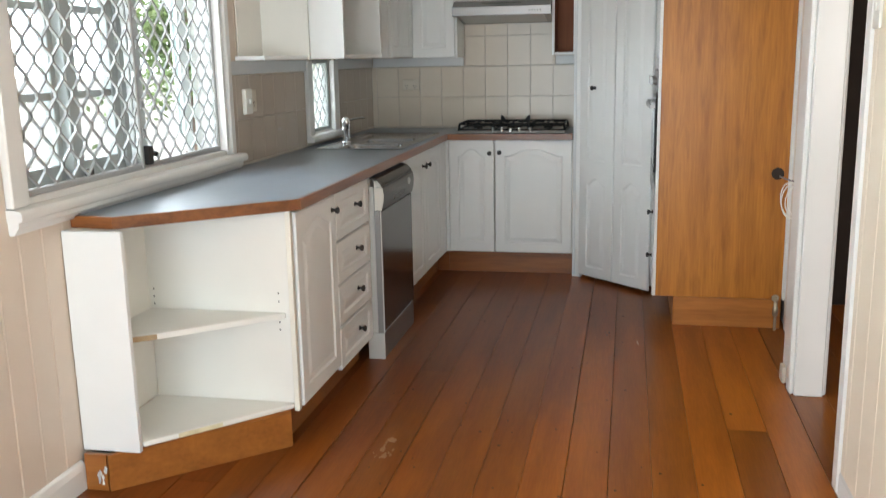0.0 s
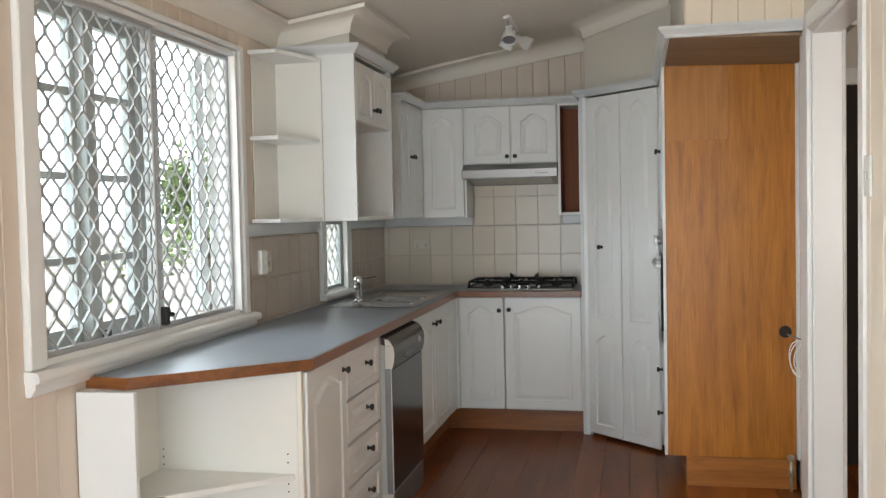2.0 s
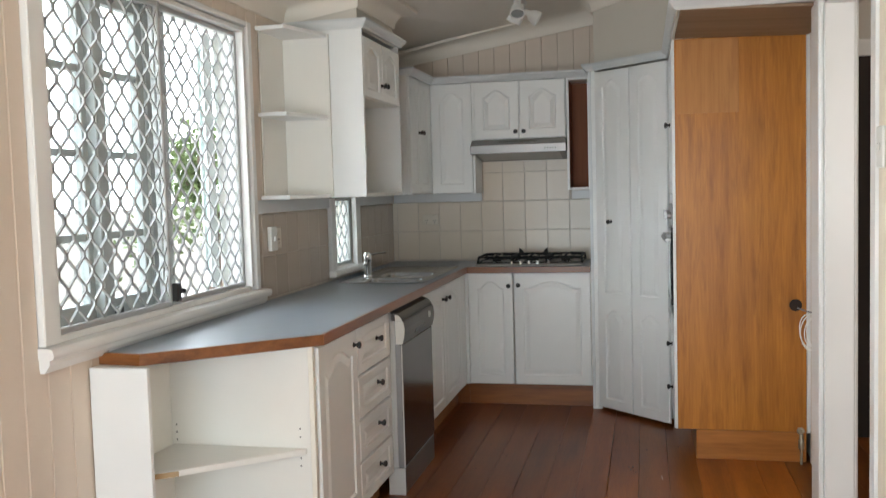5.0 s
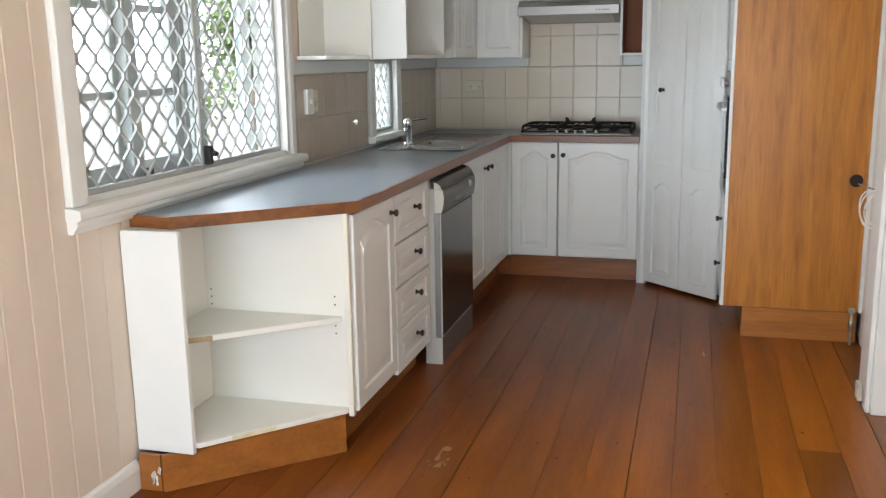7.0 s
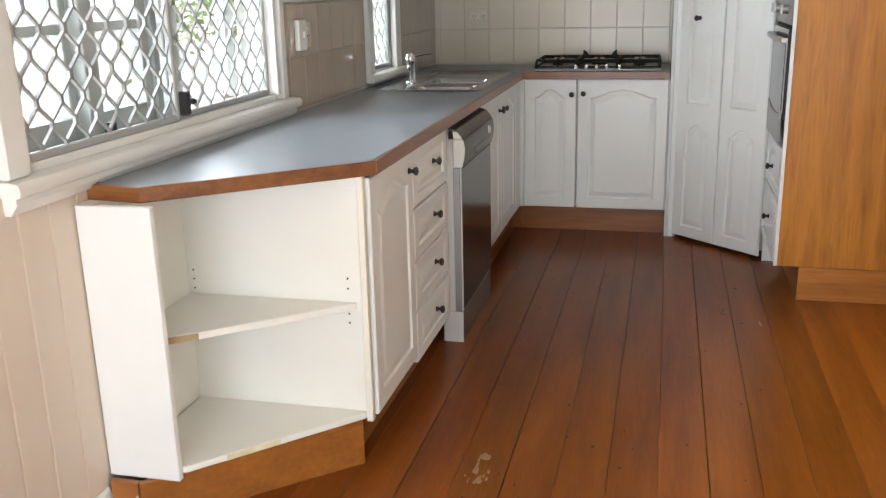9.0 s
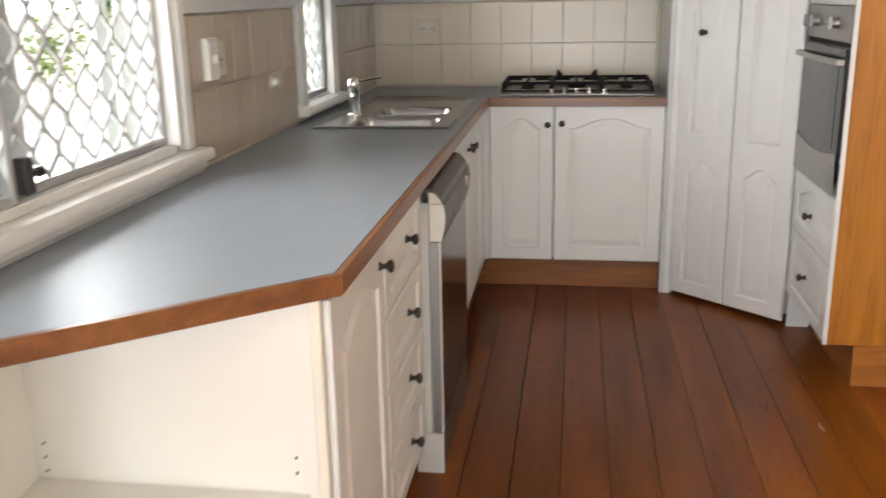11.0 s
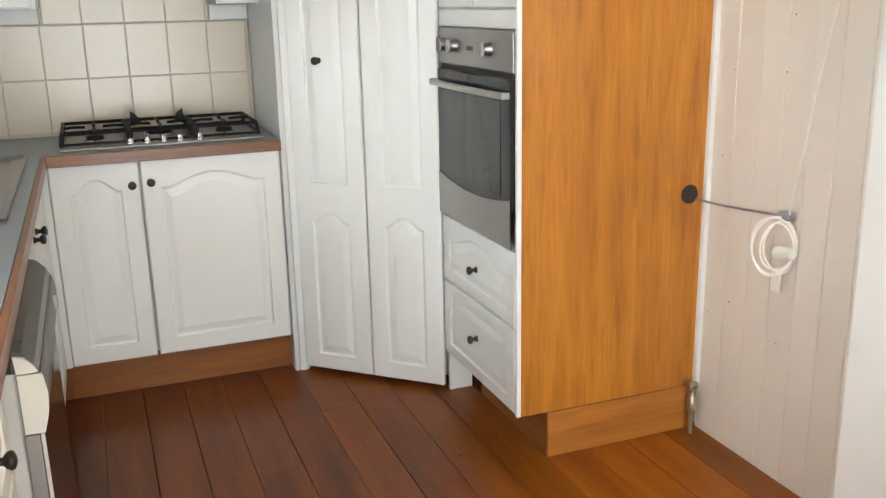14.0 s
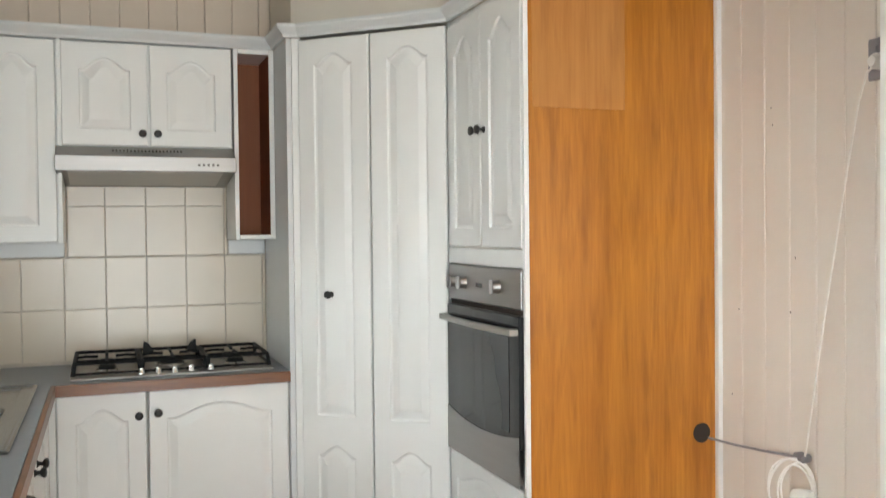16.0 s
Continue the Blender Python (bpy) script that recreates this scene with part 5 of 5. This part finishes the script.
# ceiling spotlights
def spotlight(m, label):
    ob = thing("spotlight_bar", m, label, "spotlight", "ceiling spotlights")
    part("rail", box(-0.02, -0.20, -0.018, 0.02, 0.20, 0.0, 0.004), TRIM, ob, "white mounting bar")
    for k, (y, rx, ry) in enumerate(((-0.16, -32, 4), (0.0, 10, 38), (0.15, 8, -48))):
        part("stem", tube([(0, y, -0.018), (0, y, -0.06)], 0.006, 8), CHROME, ob, "chrome stem")
        part("bracket", box(-0.022, y - 0.012, -0.075, 0.022, y + 0.012, -0.052, 0.003), TRIM, ob)
        hd = part("lamp_head", lathe([(0.012, 0.0), (0.018, -0.006), (0.02, -0.028), (0.034, -0.048), (0.042, -0.075), (0.044, -0.10), (0.040, -0.10), (0.036, -0.085)], None, 20), TRIM, ob, "white bell-shaped lamp head", Matrix.Translation((0, y, -0.062)) @ Matrix.Rotation(radians(rx), 4, "X") @ Matrix.Rotation(radians(ry), 4, "Y"), True)
        part("bulb", lathe([(0.034, -0.09), (0.036, -0.093), (0.02, -0.097)], None, 18), BULB, hd, "unlit bulb face", smooth=True)
    return ob
sl = math.degrees(math.atan(0.16))
sp1 = spotlight(pose(1.065, 0.94, ceil_z(1.065) - 0.001, 0, -sl, 0), "white three-lamp ceiling spotlight bar, switched off")
copy_thing(sp1, pose(1.02, 2.33, ceil_z(1.02) - 0.001, 0, -sl, 0))

# ---- outside the windows ----
GLARE = bpy.data.materials.new("bright_hazy_sky")
GLARE.use_nodes = True
_t = GLARE.node_tree
_e = _t.nodes.new("ShaderNodeEmission")
_e.inputs["Color"].default_value, _e.inputs["Strength"].default_value = (0.87, 0.96, 1.0, 1), 12.0
_t.links.new(_e.outputs[0], _t.nodes["Material Output"].inputs["Surface"])
struct("backdrop", box(-22.2, -40, -0.6, -22.0, 60, 26, 0), GLARE, "bright hazy white sky beyond the garden")

fence = thing("fence", pose(-9.5, 12.0, -0.6), "pale painted boundary fence in sunlight", "fence")
for k in range(60):
    part("paling", box(-0.012, -9 + k * 0.32, 0.0, 0.012, -9 + k * 0.32 + 0.305, 1.75, 0.004), CONC, fence)
part("rail", box(0.013, -9, 1.3, 0.05, 10.2, 1.39, 0.003), CONC, fence)


def tree(m, h, seed):
    rnd = random.Random(seed)
    ob = thing("tree", m, "leafy green garden tree beyond the fence", "tree")
    part("trunk", lathe([(0.16, 0), (0.12, 0.5), (0.10, h * 0.45), (0.05, h * 0.8)], None, 10), BARK, ob, smooth=True)
    for k in range(6):
        a = k * 1.05 + rnd.random()
        z = h * (0.35 + 0.07 * k)
        part("limb", tube([(0, 0, z), (math.cos(a) * 0.3, math.sin(a) * 0.3, z + 0.25), (math.cos(a) * 0.6, math.sin(a) * 0.6, z + 0.6)], 0.04, 6), BARK, ob)
    verts, faces = [], []
    for k in range(3200):
        c = rnd.randrange(14)
        cr = random.Random(seed * 100 + c)
        cx, cy, cz_ = cr.gauss(0, 0.42), cr.gauss(0, 0.42), h * 0.68 + cr.gauss(0, h * 0.17)
        p = Vector((cx + rnd.gauss(0, 0.24), cy + rnd.gauss(0, 0.24), cz_ + rnd.gauss(0, 0.28)))
        u = Vector((rnd.gauss(0, 1), rnd.gauss(0, 1), rnd.gauss(0, 1))).normalized()
        v = u.cross(Vector((rnd.gauss(0, 1), rnd.gauss(0, 1), rnd.gauss(0, 1)))).normalized()
        s = rnd.uniform(0.05, 0.10)
        i = len(verts)
        verts += [p - u * s, p + v * s * 0.5, p + u * s, p - v * s * 0.5]
        faces.append((i, i + 1, i + 2, i + 3))
    me = bpy.data.meshes.new("crown")
    me.from_pydata([tuple(v) for v in verts], [], faces)
    me.materials.append(LEAF)
    c = new("crown", me)
    c.parent = ob
    return ob
tree(pose(-6.0, 12.3, -0.6), 3.3, 3)

# ---- pieces: wall boards, tiles, floor boards ----
BW = 0.108
def clad(parent, axis, at, a0, a1, spans_of, material, w=BW):
    a = a0
    while a < a1 - 0.004:
        ww = min(w, a1 - a)
        for z0, z1 in spans_of(a, a + ww):
            if z1 - z0 > 0.01:
                if axis == "left":
                    m = pose(at, a, z0, rz=90)
                elif axis == "back":
                    m = pose(a, at, z0)
                else:
                    m = pose(at, a + ww, z0, rz=-90)
                vboard(parent, m, ww - 0.0012, round(z1 - z0, 3), material)
        a += w


def left_spans(a, c):
    top = ceil_z(0) - 0.02
    if c > -0.70 and a < 0.86:
        return [(0.0, 0.90), (2.165, top)]
    if a >= 0.86:
        return [(1.315, top)] if not (c > win2[0] and a < win2[1]) else [(1.375, top)]
    return [(0.0, top)]
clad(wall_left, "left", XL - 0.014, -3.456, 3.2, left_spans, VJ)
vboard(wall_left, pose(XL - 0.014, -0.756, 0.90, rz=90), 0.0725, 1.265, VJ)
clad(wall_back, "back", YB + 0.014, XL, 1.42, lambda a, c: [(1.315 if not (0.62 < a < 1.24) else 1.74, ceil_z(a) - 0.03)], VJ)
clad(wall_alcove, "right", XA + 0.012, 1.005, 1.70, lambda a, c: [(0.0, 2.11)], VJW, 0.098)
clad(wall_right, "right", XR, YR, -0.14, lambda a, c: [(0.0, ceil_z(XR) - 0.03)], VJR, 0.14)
clad(wall_bulkhead, "back", 0.93, 1.935, 2.40, lambda a, c: [(2.15, ceil_z(a) - 0.03)], VJR, 0.104)

# tiles
def tile_mesh(w, h, material):
    b = box(0, 0, 0, w, 0.006, h, 0)
    b2 = bmesh.new()
    c = 0.0018
    r0 = [(0, 0.006, 0), (w, 0.006, 0), (w, 0.006, h), (0, 0.006, h)]
    r1 = [(0, c, 0), (w, c, 0), (w, c, h), (0, c, h)]
    r2 = [(c, 0, c), (w - c, 0, c), (w - c, 0, h - c), (c, 0, h - c)]
    R = [[b2.verts.new(p) for p in r] for r in (r0, r1, r2)]
    for a, q in zip(R, R[1:]):
        for i in range(4):
            b2.faces.new((a[i], a[(i + 1) % 4], q[(i + 1) % 4], q[i]))
    b2.faces.new(R[2])
    bmesh.ops.recalc_face_normals(b2, faces=b2.faces[:])
    b.free()
    me = bpy.data.meshes.new("tile")
    b2.to_mesh(me)
    b2.free()
    me.materials.append(material)
    return me


part("grout_bed", box(XL, YB - 0.008, 0.899, 1.386, YB + 0.013, 1.312, 0), GROUT, wall_back)
part("grout_bed", box(0.628, YB - 0.008, 1.313, 1.235, YB + 0.013, 1.75, 0), GROUT, wall_back)
tcache = {}
def lay(parent, axis, a0, a1, z0, z1, at, g0, gz, tw, th, material):
    """Tiles on a grid through g0, gz, cut to a0..a1, z0..z1."""
    i = math.floor((a0 - g0) / tw)
    while g0 + i * tw < a1 - 0.01:
        k = math.floor((z0 - gz) / th)
        while gz + k * th < z1 - 0.01:
            u0, u1 = max(a0, g0 + i * tw), min(a1, g0 + (i + 1) * tw)
            v0, v1 = max(z0, gz + k * th), min(z1, gz + (k + 1) * th)
            if u1 - u0 > 0.012 and v1 - v0 > 0.012:
                key = (round(u1 - u0, 3), round(v1 - v0, 3), material.name)
                if key not in tcache:
                    tcache[key] = tile_mesh(key[0] - 0.003, key[1] - 0.003, material)
                ob = new("tile", tcache[key])
                ob.parent = parent
                tilt = random.uniform(-0.25, 0.25)
                if axis == "back":
                    ob.matrix_basis = pose(u0 + 0.0015, at + random.uniform(-0.0004, 0.0004), v0 + 0.0015, tilt, 0, random.uniform(-0.2, 0.2))
                else:
                    ob.matrix_basis = pose(at, u0 + 0.0015, v0 + 0.0015, 0, tilt, 90 + random.uniform(-0.2, 0.2))
            k += 1
        i += 1
random.seed(11)
lay(wall_back, "back", XL + 0.006, 1.385, 0.901, 1.310, YB - 0.0115, 0.918, 1.110, 0.151, 0.199, TILE)
lay(wall_back, "back", 0.63, 1.232, 1.312, 1.745, YB - 0.0115, 0.918, 1.110, 0.151, 0.199, TILE)
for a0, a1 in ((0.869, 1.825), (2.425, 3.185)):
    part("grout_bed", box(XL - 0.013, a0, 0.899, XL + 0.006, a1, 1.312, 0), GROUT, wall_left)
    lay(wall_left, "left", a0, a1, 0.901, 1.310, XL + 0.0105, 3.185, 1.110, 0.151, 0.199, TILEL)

# floor boards
random.seed(21)
PW, P0 = 0.1417, 1.107
pcache = {}
i = math.floor((XL - P0) / PW)
while P0 + i * PW < 4.15:
    x = P0 + i * PW
    y = YR - random.uniform(0.0, 2.0)
    while y < 3.2:
        ln = random.choice((3.0, 3.6, 4.2, 5.1))
        y1 = y + ln
        a, c = max(y, YR), min(y1, 3.2)
        if c - a > 0.05:
            key = (round(c - a, 2), random.randrange(3))
            if key not in pcache:
                b = bmesh.new()
                w, l, ch = PW - (0.0006, 0.0013, 0.0024)[key[1]], c - a - 0.0010, 0.0009
                prof = [(0, -0.02), (0, -ch), (ch, 0), (w - ch, 0), (w, -ch), (w, -0.02)]
                lo = [b.verts.new((px, 0, pz)) for px, pz in prof]
                hi = [b.verts.new((px, l, pz)) for px, pz in prof]
                for q in range(5):
                    b.faces.new((lo[q], lo[q + 1], hi[q + 1], hi[q]))
                b.faces.new(lo)
                b.faces.new(hi[::-1])
                bmesh.ops.recalc_face_normals(b, faces=b.faces[:])
                me = bpy.data.meshes.new("floorboard")
                b.to_mesh(me)
                b.free()
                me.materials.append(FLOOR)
                pcache[key] = me
            ob = new("floorboard", pcache[key])
            ob.parent = floor
            ob.matrix_basis = pose(x, a, random.uniform(-0.0006, 0.0006))
        y = y1
    i += 1

# old nail heads in the alcove boards and paint flecks on the floor
for y, z in ((1.608, 1.162), (1.639, 0.908), (1.352, 0.411), (1.565, 0.47), (1.662, 0.409), (1.077, 0.835), (1.394, 1.169), (1.469, 1.732), (1.463, 1.684), (1.376, 1.318)):
    part("nail_hole", lathe([(0.0024, 0), (0.0021, 0.0006)], Matrix.Translation((XA - 0.0022, y, z)) @ Matrix.Rotation(radians(-90), 4, "Y"), 7), BLACK, wall_alcove)
SCUFF = mat("worn_varnish", (0.42, 0.26, 0.15), 0.7, var=0.2, scale=40)
FLECK = mat("dried_paint", (0.70, 0.62, 0.52), 0.7, var=0.1, scale=40)
rnd = random.Random(8)
for cx, cy, r, material, n in ((0.885, -0.02, 0.062, SCUFF, 14), (0.86, -0.07, 0.02, SCUFF, 3), (1.785, 1.362, 0.022, FLECK, 5), (1.64, 1.50, 0.03, BLACK, 4), (1.655, 1.40, 0.02, BLACK, 3)):
    for k in range(n):
        a0, rr = rnd.uniform(0, 6.28), r * math.sqrt(rnd.random())
        px, py, q = cx + 0.6 * rr * math.cos(a0), cy + 1.4 * rr * math.sin(a0), r * rnd.uniform(0.12, 0.4)
        pts = [(px + q * 0.45 * rnd.uniform(0.6, 1.2) * math.cos(a * 0.785), py + q * 1.3 * rnd.uniform(0.6, 1.2) * math.sin(a * 0.785)) for a in range(8)]
        part("scuff_mark", prism(pts, 0.0007, 0.0010 + 0.0001 * k), material, floor)
KNOT = mat("dark_knot", (0.045, 0.018, 0.008), 0.45, var=0.2, scale=40)
for k in range(70):
    px, py, q = rnd.uniform(0.75, 2.3), rnd.uniform(-1.6, 1.9), rnd.uniform(0.003, 0.0075)
    pts = [(px + q * rnd.uniform(0.7, 1.1) * math.cos(a * 0.785), py + q * rnd.uniform(0.8, 1.3) * math.sin(a * 0.785)) for a in range(8)]
    part("knot", prism(pts, 0.0008, 0.0013), KNOT, floor)
